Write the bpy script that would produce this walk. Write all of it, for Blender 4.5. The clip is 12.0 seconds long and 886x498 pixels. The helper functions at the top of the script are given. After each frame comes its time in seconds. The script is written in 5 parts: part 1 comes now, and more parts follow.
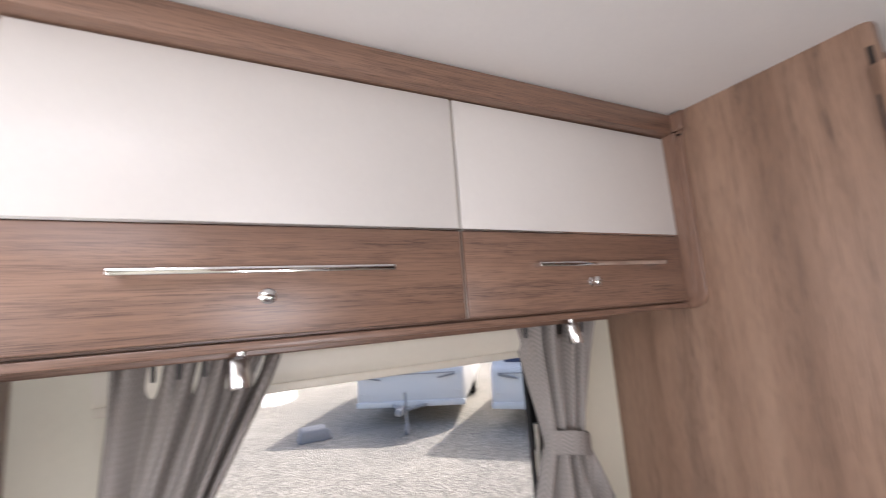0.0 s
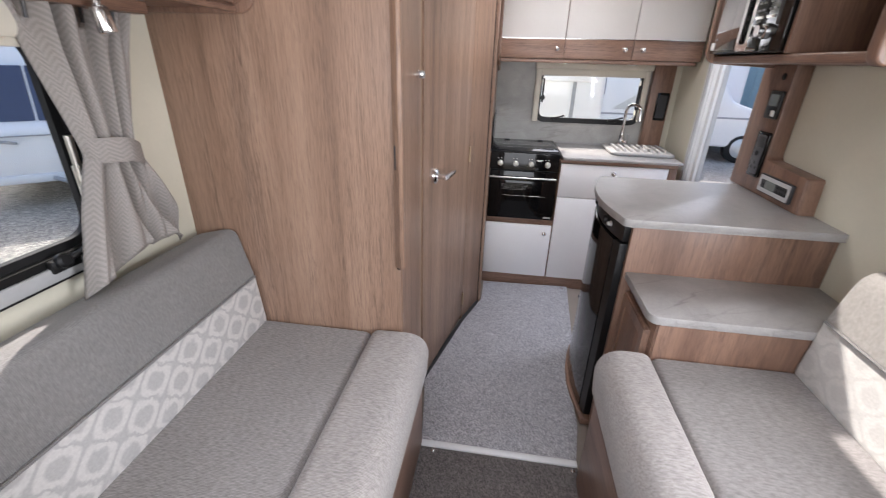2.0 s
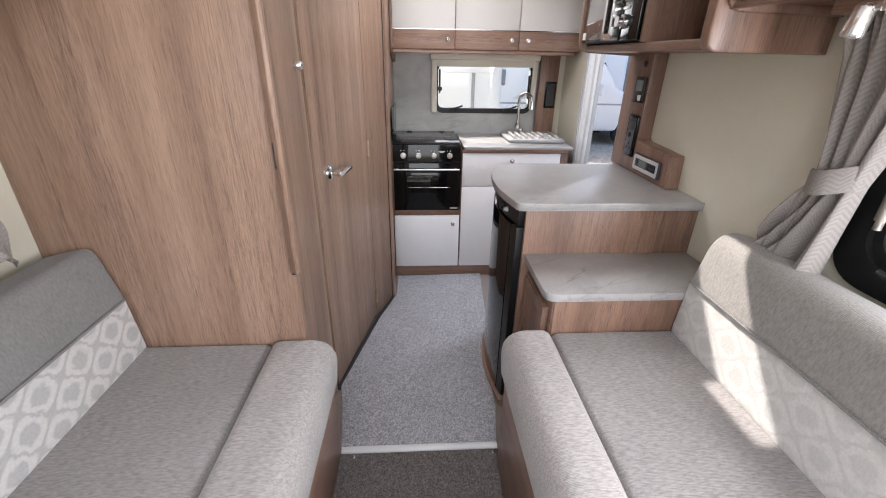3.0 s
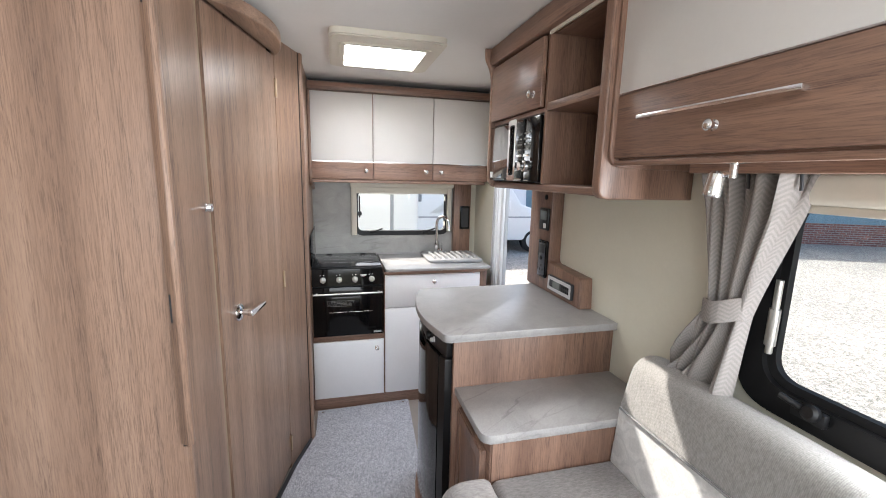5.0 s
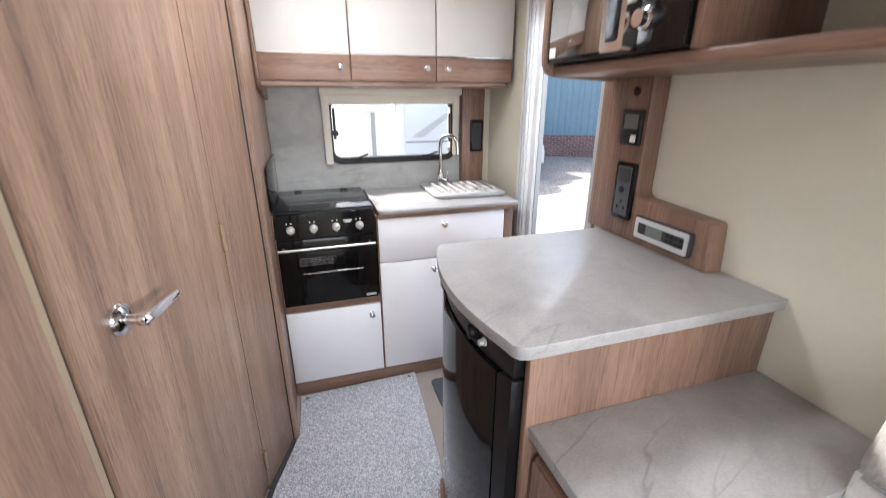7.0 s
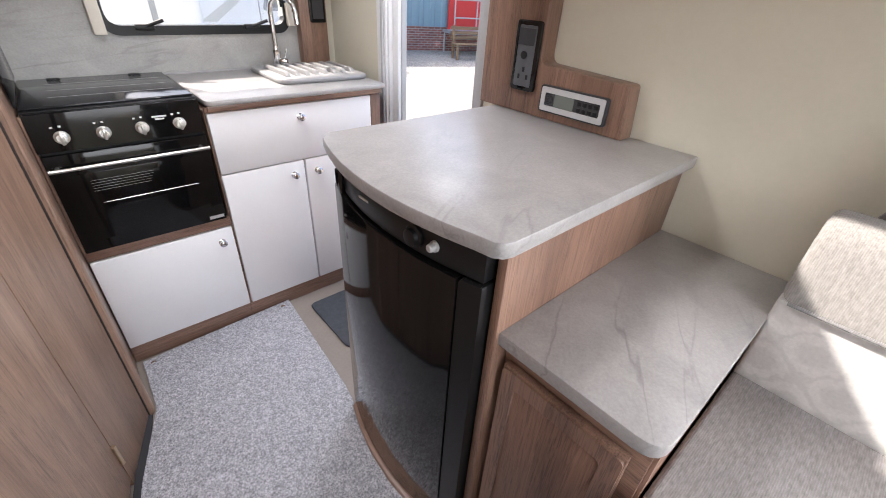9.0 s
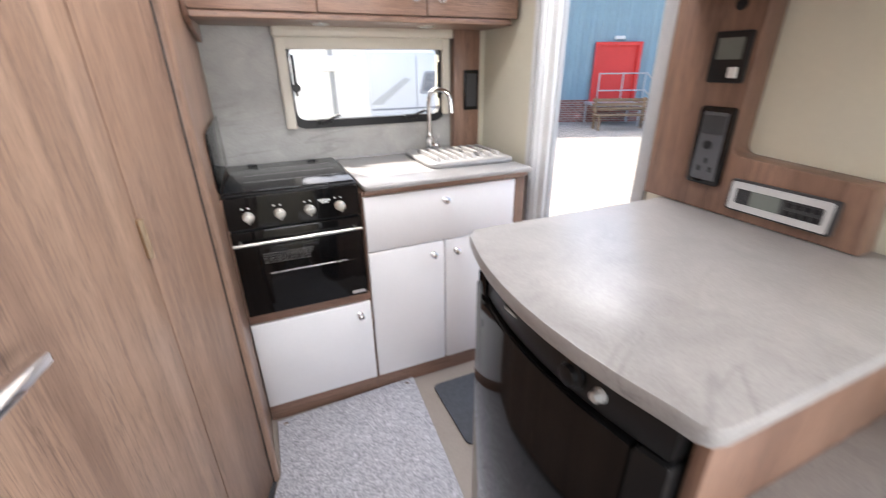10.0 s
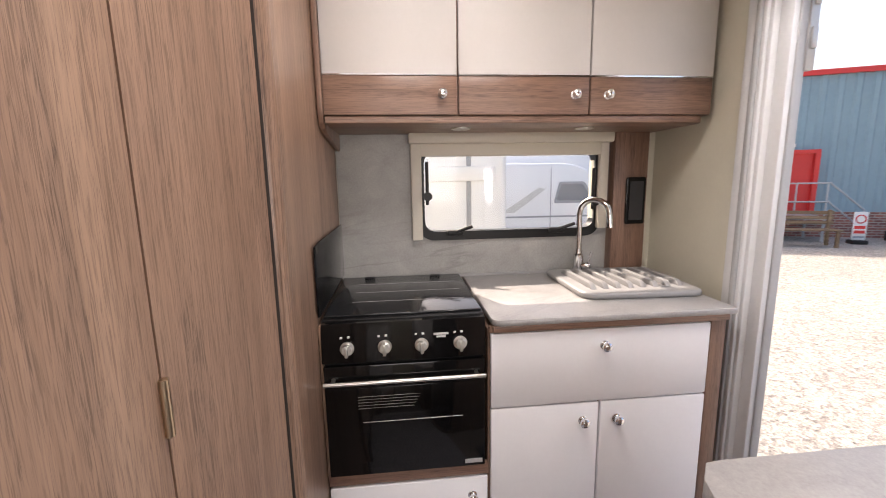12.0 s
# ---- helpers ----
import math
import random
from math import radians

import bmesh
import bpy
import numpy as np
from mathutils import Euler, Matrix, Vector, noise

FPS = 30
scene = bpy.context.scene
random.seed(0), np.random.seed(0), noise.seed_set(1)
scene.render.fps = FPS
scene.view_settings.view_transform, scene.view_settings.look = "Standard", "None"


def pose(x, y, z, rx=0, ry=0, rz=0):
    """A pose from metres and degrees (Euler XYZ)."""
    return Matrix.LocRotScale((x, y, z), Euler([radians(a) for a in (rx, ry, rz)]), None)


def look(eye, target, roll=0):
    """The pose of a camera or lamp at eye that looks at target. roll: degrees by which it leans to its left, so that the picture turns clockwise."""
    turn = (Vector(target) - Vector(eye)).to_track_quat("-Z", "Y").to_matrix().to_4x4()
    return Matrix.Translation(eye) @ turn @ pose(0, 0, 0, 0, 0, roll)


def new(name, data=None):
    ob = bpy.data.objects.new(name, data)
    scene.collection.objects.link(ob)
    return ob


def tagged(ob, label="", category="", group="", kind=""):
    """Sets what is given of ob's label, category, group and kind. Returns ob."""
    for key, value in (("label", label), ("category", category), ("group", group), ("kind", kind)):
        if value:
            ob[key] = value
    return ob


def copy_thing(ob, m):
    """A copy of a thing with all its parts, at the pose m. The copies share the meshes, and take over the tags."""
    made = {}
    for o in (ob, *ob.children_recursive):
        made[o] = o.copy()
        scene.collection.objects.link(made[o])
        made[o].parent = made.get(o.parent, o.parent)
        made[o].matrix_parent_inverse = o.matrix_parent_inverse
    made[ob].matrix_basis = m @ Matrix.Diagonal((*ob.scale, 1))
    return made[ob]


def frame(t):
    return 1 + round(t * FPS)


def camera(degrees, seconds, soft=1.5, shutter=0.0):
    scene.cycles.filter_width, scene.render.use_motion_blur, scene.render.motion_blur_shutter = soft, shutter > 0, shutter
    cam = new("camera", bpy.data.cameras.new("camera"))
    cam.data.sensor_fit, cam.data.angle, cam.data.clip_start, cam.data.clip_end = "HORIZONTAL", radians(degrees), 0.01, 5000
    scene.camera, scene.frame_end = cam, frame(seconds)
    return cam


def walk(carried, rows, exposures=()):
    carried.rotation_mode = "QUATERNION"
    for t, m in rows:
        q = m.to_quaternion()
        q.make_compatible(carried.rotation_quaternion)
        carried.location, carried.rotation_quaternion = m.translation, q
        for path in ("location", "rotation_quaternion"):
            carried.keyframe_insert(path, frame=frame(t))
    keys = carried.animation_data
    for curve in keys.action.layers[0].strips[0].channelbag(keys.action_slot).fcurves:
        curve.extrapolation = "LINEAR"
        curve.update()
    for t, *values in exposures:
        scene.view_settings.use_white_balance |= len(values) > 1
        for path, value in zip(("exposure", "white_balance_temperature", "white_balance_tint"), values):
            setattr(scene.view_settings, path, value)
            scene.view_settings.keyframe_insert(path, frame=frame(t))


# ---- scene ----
cam = camera(93.9, 12.0, soft=0.9, shutter=0.3)
PATH = [
    (0, (0.03, 0.012, 1.547), (0.936, 1.77, 1.849), -4.3),
    (0.3, (0.039, 0.03, 1.543), (1.341, 1.536, 1.725), -4.1),
    (0.5, (0.025, 0.028, 1.532), (1.496, 1.38, 1.622), -3.7),
    (1, (-0.031, 0.007, 1.477), (1.692, 0.997, 1.258), -2.0),
    (1.5, (-0.061, -0.008, 1.425), (1.761, 0.569, 0.835), 0.1),
    (2, (-0.072, -0.033, 1.407), (1.732, 0.218, 0.581), 1.5),
    (2.5, (-0.063, -0.078, 1.399), (1.747, -0.03, 0.549), 1.4),
    (3, (-0.04, -0.106, 1.399), (1.769, -0.226, 0.555), 1.1),
    (3.5, (-0.023, -0.111, 1.414), (1.828, -0.323, 0.688), 1.0),
    (5.5, (0.094, -0.108, 1.48), (2.013, -0.598, 1.201), 1.0),
    (6, (0.28, -0.137, 1.456), (2.214, -0.571, 1.195), 0.5),
    (6.5, (0.493, -0.153, 1.429), (2.404, -0.605, 1.05), 0.5),
    (7, (0.734, -0.133, 1.366), (2.526, -0.696, 0.682), -0.0),
    (7.5, (0.919, -0.131, 1.288), (2.555, -0.722, 0.302), 0.9),
    (9.3, (1.003, -0.042, 1.241), (2.222, -1.234, 0.197), 3.6),
    (9.5, (1.019, -0.034, 1.244), (2.31, -1.186, 0.241), 3.3),
    (9.7, (1.066, -0.028, 1.244), (2.518, -1.055, 0.33), 2.2),
    (10, (1.133, -0.093, 1.275), (2.812, -0.816, 0.464), -0.7),
    (10.2, (1.197, -0.086, 1.295), (2.978, -0.648, 0.581), -2.0),
    (10.5, (1.261, -0.102, 1.323), (3.151, -0.481, 0.79), -3.5),
    (11, (1.403, -0.098, 1.278), (3.336, -0.548, 1.031), -2.1),
    (11.5, (1.485, -0.105, 1.265), (3.428, -0.509, 1.011), -1.4),
    (12, (1.503, -0.161, 1.259), (3.464, -0.365, 0.927), -1.0),
]
walk(cam, [(t, look(eye, target, roll)) for t, eye, target, roll in PATH], [(0.0, 1.16, 6650, 18), (0.5, 1.38, 6450, 15), (1.0, 1.38, 6250, 13), (2.0, 1.52, 6450, 14), (3.5, 1.63, 6500, 12), (5.5, 1.82, 6350, 9), (7.0, 2.05, 6350, 11), (9.5, 2.03, 6550, 14), (10.0, 2.16, 6600, 13), (10.8, 1.7, 6800, 14), (12.0, 1.6, 7300, 19)])

# ---- world, sun and large lights ----
SUN_WAY = Vector((-1.08, -0.52, -1.12)).normalized()   # the way the sunlight travels
sky_world = bpy.data.worlds.new("sky")
scene.world = sky_world
sky_world.use_nodes = True
wn = sky_world.node_tree
sky = wn.nodes.new("ShaderNodeTexSky")
sky.sky_type, sky.sun_disc = "NISHITA", False
sky.sun_elevation = math.asin(-SUN_WAY.z)
sky.sun_rotation = math.atan2(-SUN_WAY.x, -SUN_WAY.y)
sky.air_density, sky.dust_density = 1.0, 5.0
wn.links.new(sky.outputs["Color"], wn.nodes["Background"].inputs["Color"])
wn.nodes["Background"].inputs["Strength"].default_value = 0.15
sun = new("sun", bpy.data.lights.new("sun", "SUN"))
sun.data.energy, sun.data.angle, sun.data.color = 2.9, radians(0.6), (1.0, 0.95, 0.88)
sun.rotation_mode = "QUATERNION"
sun.rotation_quaternion = SUN_WAY.to_track_quat("-Z", "Y")


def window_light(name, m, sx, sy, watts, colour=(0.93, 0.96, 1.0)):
    """Daylight of an opening that lies behind the camera or overhead; also makes added fill lamps."""
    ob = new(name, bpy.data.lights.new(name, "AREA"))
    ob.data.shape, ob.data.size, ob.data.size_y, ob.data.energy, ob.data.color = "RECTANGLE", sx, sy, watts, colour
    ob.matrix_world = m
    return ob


CEIL = 2.035
window_light("daylight_front_window", look((-1.28, -0.07, 1.35), (1.0, -0.07, 1.15)), 1.8, 0.8, 7.6)
# the front rooflight is assumed and unseen; its lamp is added fill
window_light("fill_front_rooflight", look((-0.55, -0.07, CEIL + 0.03), (-0.55, -0.07, 0.0)), 0.6, 0.6, 4)
window_light("daylight_rooflight", look((2.106, -0.33, CEIL + 0.1), (2.106, -0.33, 0.0)), 0.34, 0.34, 4.2)
window_light("daylight_right_window", look((0.17, -1.13, 1.15), (0.17, 0.5, 1.05)), 0.5, 0.4, 9.5)
# added fill strip, out of sight under the door head, for floor and low fronts
door_fill = window_light("fill_doorway", look((2.29, -1.15, 1.79), (2.12, -0.5, 0.0)), 0.44, 0.04, 0.85)
door_fill.data.spread = radians(95)

# ---- materials ----


def node_mat(name):
    m = bpy.data.materials.new(name)
    m.use_nodes = True
    nt = m.node_tree
    return m, nt, nt.nodes["Principled BSDF"]


def coords(nt, scale=(1, 1, 1), rot=(0, 0, 0), which="Object"):
    tc = nt.nodes.new("ShaderNodeTexCoord")
    mp = nt.nodes.new("ShaderNodeMapping")
    mp.inputs["Scale"].default_value = scale
    mp.inputs["Rotation"].default_value = rot
    nt.links.new(tc.outputs[which], mp.inputs["Vector"])
    return mp.outputs["Vector"]


def noise_tex(nt, vec, scale, detail=3.0, rough=0.55, distort=0.0):
    n = nt.nodes.new("ShaderNodeTexNoise")
    n.inputs["Scale"].default_value, n.inputs["Detail"].default_value = scale, detail
    n.inputs["Roughness"].default_value, n.inputs["Distortion"].default_value = rough, distort
    nt.links.new(vec, n.inputs["Vector"])
    return n.outputs["Fac"]


def ramp(nt, fac, stops):
    r = nt.nodes.new("ShaderNodeValToRGB")
    els = r.color_ramp.elements
    while len(els) < len(stops):
        els.new(0.5)
    for e, (p, c) in zip(els, stops):
        e.position = p
        e.color = (*c, 1.0) if len(c) == 3 else c
    nt.links.new(fac, r.inputs["Fac"])
    return r.outputs["Color"]


def blend(nt, fac, a, b, mode="MIX"):
    mx = nt.nodes.new("ShaderNodeMix")
    mx.data_type, mx.blend_type = "RGBA", mode
    for sock, v in ((mx.inputs[0], fac), (mx.inputs[6], a), (mx.inputs[7], b)):
        if isinstance(v, (int, float)):
            sock.default_value = v
        elif isinstance(v, tuple):
            sock.default_value = (*v, 1.0)
        else:
            nt.links.new(v, sock)
    return mx.outputs[2]


def bump(nt, bsdf, height, strength=0.2, dist=0.002):
    b = nt.nodes.new("ShaderNodeBump")
    b.inputs["Strength"].default_value, b.inputs["Distance"].default_value = strength, dist
    nt.links.new(height, b.inputs["Height"])
    nt.links.new(b.outputs["Normal"], bsdf.inputs["Normal"])


def math_node(nt, op, a, b=0.0, c=0.0):
    n = nt.nodes.new("ShaderNodeMath")
    n.operation = op
    for s, v in zip(n.inputs, (a, b, c)):
        if isinstance(v, (int, float)):
            s.default_value = v
        else:
            nt.links.new(v, s)
    return n.outputs[0]


def wood(name, axis, dark, mid, light, rough=0.36):
    """Printed wood-grain laminate with its grain along an axis."""
    m, nt, p = node_mat(name)
    k = "xyz".index(axis)
    broad = [9.0] * 3
    broad[k] = 0.3
    fine = [95.0] * 3
    fine[k] = 3.0
    hair = [420.0] * 3
    hair[k] = 16.0
    patchy = [24.0] * 3
    patchy[k] = 0.75
    a = noise_tex(nt, coords(nt, broad), 1.0, 3, 0.55, 0.25)
    b = noise_tex(nt, coords(nt, fine), 1.0, 3, 0.6, 0.5)
    c = noise_tex(nt, coords(nt, hair), 1.0, 3, 0.65, 0.7)
    e = noise_tex(nt, coords(nt, patchy), 1.0, 5, 0.6, 0.7)
    base = ramp(nt, a, [(0.3, dark), (0.5, mid), (0.7, light)])
    grain = ramp(nt, b, [(0.36, (0.86, 0.85, 0.84)), (0.52, (1.0, 1.0, 1.0)), (0.7, (1.05, 1.04, 1.03))])
    hairs = ramp(nt, c, [(0.38, (0.5, 0.48, 0.47)), (0.5, (1.0, 1.0, 1.0)), (0.62, (1.22, 1.19, 1.14))])
    smoke = ramp(nt, e, [(0.34, (0.74, 0.75, 0.78)), (0.5, (1.0, 1.0, 1.0))])
    ink = ramp(nt, e, [(0.36, (0.95, 0.95, 0.95)), (0.58, (0.4, 0.4, 0.4))])
    col = blend(nt, 0.8, base, grain, "MULTIPLY")
    col = blend(nt, ink, col, blend(nt, 1.0, col, hairs, "MULTIPLY"))
    col = blend(nt, 0.85, col, smoke, "MULTIPLY")
    nt.links.new(col, p.inputs["Base Color"])
    p.inputs["Roughness"].default_value = rough
    p.inputs["Specular IOR Level"].default_value = 0.5
    bump(nt, p, c, 0.12, 0.0006)
    return m


ELM = ((0.238, 0.147, 0.102), (0.318, 0.202, 0.142), (0.4, 0.265, 0.19))
WALNUT = ((0.175, 0.1, 0.07), (0.235, 0.138, 0.097), (0.29, 0.178, 0.128))
wood_up = wood("elm_laminate_upright", "z", *ELM)
wood_along = wood("walnut_laminate_lengthwise", "x", *WALNUT)
wood_across = wood("walnut_laminate_crosswise", "y", *WALNUT)
wood_post = wood("walnut_laminate_upright", "z", *WALNUT)
wood_shelf = wood("elm_laminate_lengthwise", "x", *ELM)


def plain(name, colour, rough=0.5, metal=0.0, vary=0.06, scale=8.0, relief=0.0, relief_scale=300.0, coat=0.0, spec=0.5):
    """A surface with slight unevenness of colour and gloss at two scales."""
    m, nt, p = node_mat(name)
    v = coords(nt)
    a = noise_tex(nt, v, scale, 4)
    b = noise_tex(nt, v, scale * 12, 2)
    f = math_node(nt, "MULTIPLY_ADD", b, 0.4, math_node(nt, "MULTIPLY", a, 0.6))
    lo = tuple(c * (1 - vary) for c in colour)
    hi = tuple(min(1.0, c * (1 + vary)) for c in colour)
    nt.links.new(ramp(nt, f, [(0.3, lo), (0.7, hi)]), p.inputs["Base Color"])
    nt.links.new(math_node(nt, "MULTIPLY_ADD", a, 0.12, max(0.0, rough - 0.06)), p.inputs["Roughness"])
    p.inputs["Metallic"].default_value = metal
    p.inputs["Coat Weight"].default_value = coat
    p.inputs["Coat Roughness"].default_value = 0.08
    p.inputs["Specular IOR Level"].default_value = spec
    if relief:
        bump(nt, p, noise_tex(nt, v, relief_scale, 2), relief, 0.001)
    return m


white_gloss = plain("white_gloss_laminate", (0.63, 0.605, 0.575), 0.42, vary=0.02, coat=0.06)
white_matt = plain("white_board", (0.85, 0.845, 0.85), 0.42, vary=0.02)
ceiling_board = plain("ceiling_board", (0.78, 0.765, 0.74), 0.6, vary=0.02, relief=0.15)
cream_wall = plain("cream_wall_board", (0.66, 0.63, 0.52), 0.42, vary=0.03, relief=0.25, relief_scale=420)
cream_plastic = plain("cream_plastic", (0.66, 0.62, 0.53), 0.45, vary=0.03)
beige_seal = plain("pale_wood_edge_strip", (0.34, 0.262, 0.18), 0.5)
gap_dark = plain("dark_gap", (0.03, 0.022, 0.018), 0.8)
chrome = plain("chrome", (0.82, 0.82, 0.83), 0.1, metal=1.0, vary=0.02)
steel = plain("brushed_steel", (0.6, 0.58, 0.54), 0.32, metal=1.0, vary=0.05, scale=30)
champagne = plain("champagne_metal", (0.62, 0.605, 0.56), 0.32, metal=0.8, vary=0.04)
hob_glass = plain("smoked_hob_lid", (0.016, 0.0165, 0.018), 0.13, vary=0.08, spec=0.5)
satin_chrome = plain("satin_chrome", (0.74, 0.74, 0.74), 0.16, metal=0.95, vary=0.03)
brass = plain("brassed_hinge", (0.6, 0.48, 0.34), 0.3, metal=1.0)
black_gloss = plain("black_gloss", (0.005, 0.0048, 0.005), 0.07, vary=0.1, spec=0.35)
black_satin = plain("black_satin", (0.008, 0.008, 0.0085), 0.4, vary=0.15, spec=0.35)
black_rubber = plain("black_rubber", (0.01, 0.01, 0.0105), 0.6, vary=0.2, spec=0.3)
dark_grey = plain("dark_grey_plastic", (0.035, 0.035, 0.038), 0.4, vary=0.1, spec=0.4)
taupe_plastic = plain("taupe_moulded_plastic", (0.265, 0.26, 0.257), 0.42, vary=0.05, relief=0.1)
grey_plastic = plain("grey_plastic", (0.33, 0.32, 0.31), 0.45, vary=0.06, relief=0.1)
silver_plastic = plain("silver_plastic", (0.55, 0.55, 0.54), 0.35, metal=0.4)
alu = plain("painted_aluminium", (0.72, 0.73, 0.735), 0.35, vary=0.04)
alu_grey = plain("grey_aluminium", (0.42, 0.425, 0.43), 0.45, vary=0.06)
bezel_silver = plain("silver_bezel", (0.5, 0.5, 0.5), 0.35, metal=0.2)
socket_grey = plain("dark_grey_socket_insert", (0.075, 0.077, 0.085), 0.35, vary=0.08)
lcd = plain("lcd_screen", (0.14, 0.155, 0.14), 0.2)
lino = plain("floor_vinyl", (0.25, 0.21, 0.18), 0.5, vary=0.12)
mat_rubber = plain("dark_door_mat", (0.05, 0.055, 0.065), 0.85, vary=0.3, scale=60, relief=0.5)
white_print = plain("white_print", (0.7, 0.7, 0.68), 0.5)
mirror_dark = plain("dark_mirror_glass", (0.42, 0.42, 0.43), 0.04, metal=1.0)


def stone(name, base, vein, rough, spin=1.1):
    """Pale stone-pattern laminate with drifting veins."""
    m, nt, p = node_mat(name)
    v = coords(nt, (1, 1, 1), (0.3, 0.2, 0.55))
    cloud = noise_tex(nt, v, 9.0, 5, 0.65, 0.8)
    speck = noise_tex(nt, v, 190.0, 3, 0.7)
    turn = nt.nodes.new("ShaderNodeMapping")
    turn.inputs["Scale"].default_value = (0.9, 9.5, 9.5)
    nt.links.new(coords(nt, (1, 1, 1), (0.16, 0.0, spin)), turn.inputs["Vector"])
    long = noise_tex(nt, turn.outputs["Vector"], 1.2, 4, 0.5, 0.08)
    d = math_node(nt, "ABSOLUTE", math_node(nt, "SUBTRACT", long, 0.5))
    vmask = ramp(nt, d, [(0.0, (1, 1, 1)), (0.022, (0, 0, 0))])
    patch = ramp(nt, noise_tex(nt, v, 2.2, 2), [(0.5, (0, 0, 0)), (0.7, (0.7, 0.7, 0.7))])
    lo, hi = tuple(c * 0.86 for c in base), tuple(min(1, c * 1.12) for c in base)
    col = ramp(nt, cloud, [(0.3, lo), (0.7, hi)])
    col = blend(nt, math_node(nt, "MULTIPLY", vmask, patch), col, vein)
    col = blend(nt, 0.3, col, ramp(nt, speck, [(0.3, (0.6, 0.58, 0.56)), (0.7, (1.25, 1.23, 1.2))]), "MULTIPLY")
    nt.links.new(col, p.inputs["Base Color"])
    nt.links.new(math_node(nt, "MULTIPLY_ADD", cloud, 0.05, rough - 0.025), p.inputs["Roughness"])
    bump(nt, p, speck, 0.12, 0.0006)
    return m


worktop_stone = stone("worktop_stone_laminate", (0.345, 0.335, 0.328), (0.19, 0.182, 0.18), 0.32)
splash_stone = stone("splashback_stone_laminate", (0.36, 0.355, 0.335), (0.22, 0.212, 0.2), 0.42, 1.5)


def cloth(name, base, streak_axis="x", contrast=0.25, weave=900.0, streak=True):
    """Woven upholstery with slubs along one axis."""
    m, nt, p = node_mat(name)
    k = "xyz".index(streak_axis)
    sc = [230.0] * 3
    sc[k] = 55.0
    slub = noise_tex(nt, coords(nt, sc), 1.0, 3, 0.6)
    cloudy = noise_tex(nt, coords(nt), 5.0, 3)
    vec = coords(nt)
    w = nt.nodes.new("ShaderNodeTexWave")
    w.wave_type, w.bands_direction = "BANDS", "X"
    w.inputs["Scale"].default_value, w.inputs["Distortion"].default_value = 95.0, 1.2
    w.inputs["Detail Scale"].default_value = 6.0
    nt.links.new(vec, w.inputs["Vector"])
    lo, hi = tuple(c * (1 - contrast) for c in base), tuple(min(1, c * (1 + contrast)) for c in base)
    col = ramp(nt, slub, [(0.33, lo), (0.66, hi)])
    col = blend(nt, 0.5, col, ramp(nt, cloudy, [(0.3, (0.86, 0.86, 0.86)), (0.7, (1.1, 1.1, 1.1))]), "MULTIPLY")
    col = blend(nt, 0.45, col, ramp(nt, w.outputs["Fac"], [(0.2, (0.8, 0.8, 0.8)), (0.75, (1.08, 1.08, 1.08))]), "MULTIPLY")
    nt.links.new(col, p.inputs["Base Color"])
    p.inputs["Roughness"].default_value = 0.95
    p.inputs["Specular IOR Level"].default_value = 0.15
    p.inputs["Sheen Weight"].default_value = 0.25
    hgt = math_node(nt, "MULTIPLY_ADD", w.outputs["Fac"], 0.5, slub)
    bump(nt, p, hgt, 0.35, 0.0012)
    return m


seat_cloth = cloth("grey_slub_cloth", (0.275, 0.258, 0.252), "y", 0.22)
bolster_cloth = cloth("light_grey_slub_cloth", (0.37, 0.345, 0.33), "y", 0.22)
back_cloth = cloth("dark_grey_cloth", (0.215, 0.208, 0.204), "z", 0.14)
# the same backrest cloth with sunlight put into its colour, for the right seat
back_cloth_sunlit = cloth("sunlit_grey_cloth", (0.27, 0.255, 0.238), "z", 0.16)


def ogee_cloth(name, light, dark):
    """Cream cloth with rows of grey rounded lozenges, each with an open middle."""
    m, nt, p = node_mat(name)
    tc = nt.nodes.new("ShaderNodeTexCoord")
    sep = nt.nodes.new("ShaderNodeSeparateXYZ")
    nt.links.new(tc.outputs["Object"], sep.inputs[0])
    wob = noise_tex(nt, coords(nt), 45.0, 2)
    x = math_node(nt, "MULTIPLY_ADD", math_node(nt, "SUBTRACT", wob, 0.5), 0.026, sep.outputs["X"])
    y = math_node(nt, "MULTIPLY_ADD", math_node(nt, "SUBTRACT", wob, 0.5), 0.02, sep.outputs["Z"])
    u, v = math_node(nt, "MULTIPLY", x, 2 * math.pi / 0.125), math_node(nt, "MULTIPLY", y, 2 * math.pi / 0.11)
    s = math_node(nt, "ADD", math_node(nt, "COSINE", u), math_node(nt, "COSINE", v))
    d = math_node(nt, "MULTIPLY", math_node(nt, "ABSOLUTE", s), 0.5)
    mask = ramp(nt, d, [(0.06, (1, 1, 1)), (0.2, (0, 0, 0)), (0.52, (0, 0, 0)), (0.72, (1, 1, 1))])
    grain = noise_tex(nt, coords(nt, (160, 160, 160)), 1.0, 3)
    col = blend(nt, mask, light, dark)
    col = blend(nt, 0.4, col, ramp(nt, grain, [(0.3, (0.8, 0.8, 0.8)), (0.7, (1.12, 1.12, 1.12))]), "MULTIPLY")
    nt.links.new(col, p.inputs["Base Color"])
    p.inputs["Roughness"].default_value = 0.95
    p.inputs["Specular IOR Level"].default_value = 0.15
    bump(nt, p, math_node(nt, "MULTIPLY_ADD", mask, 0.4, grain), 0.4, 0.0015)
    return m


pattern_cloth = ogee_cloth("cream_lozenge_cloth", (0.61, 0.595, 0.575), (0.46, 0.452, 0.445))
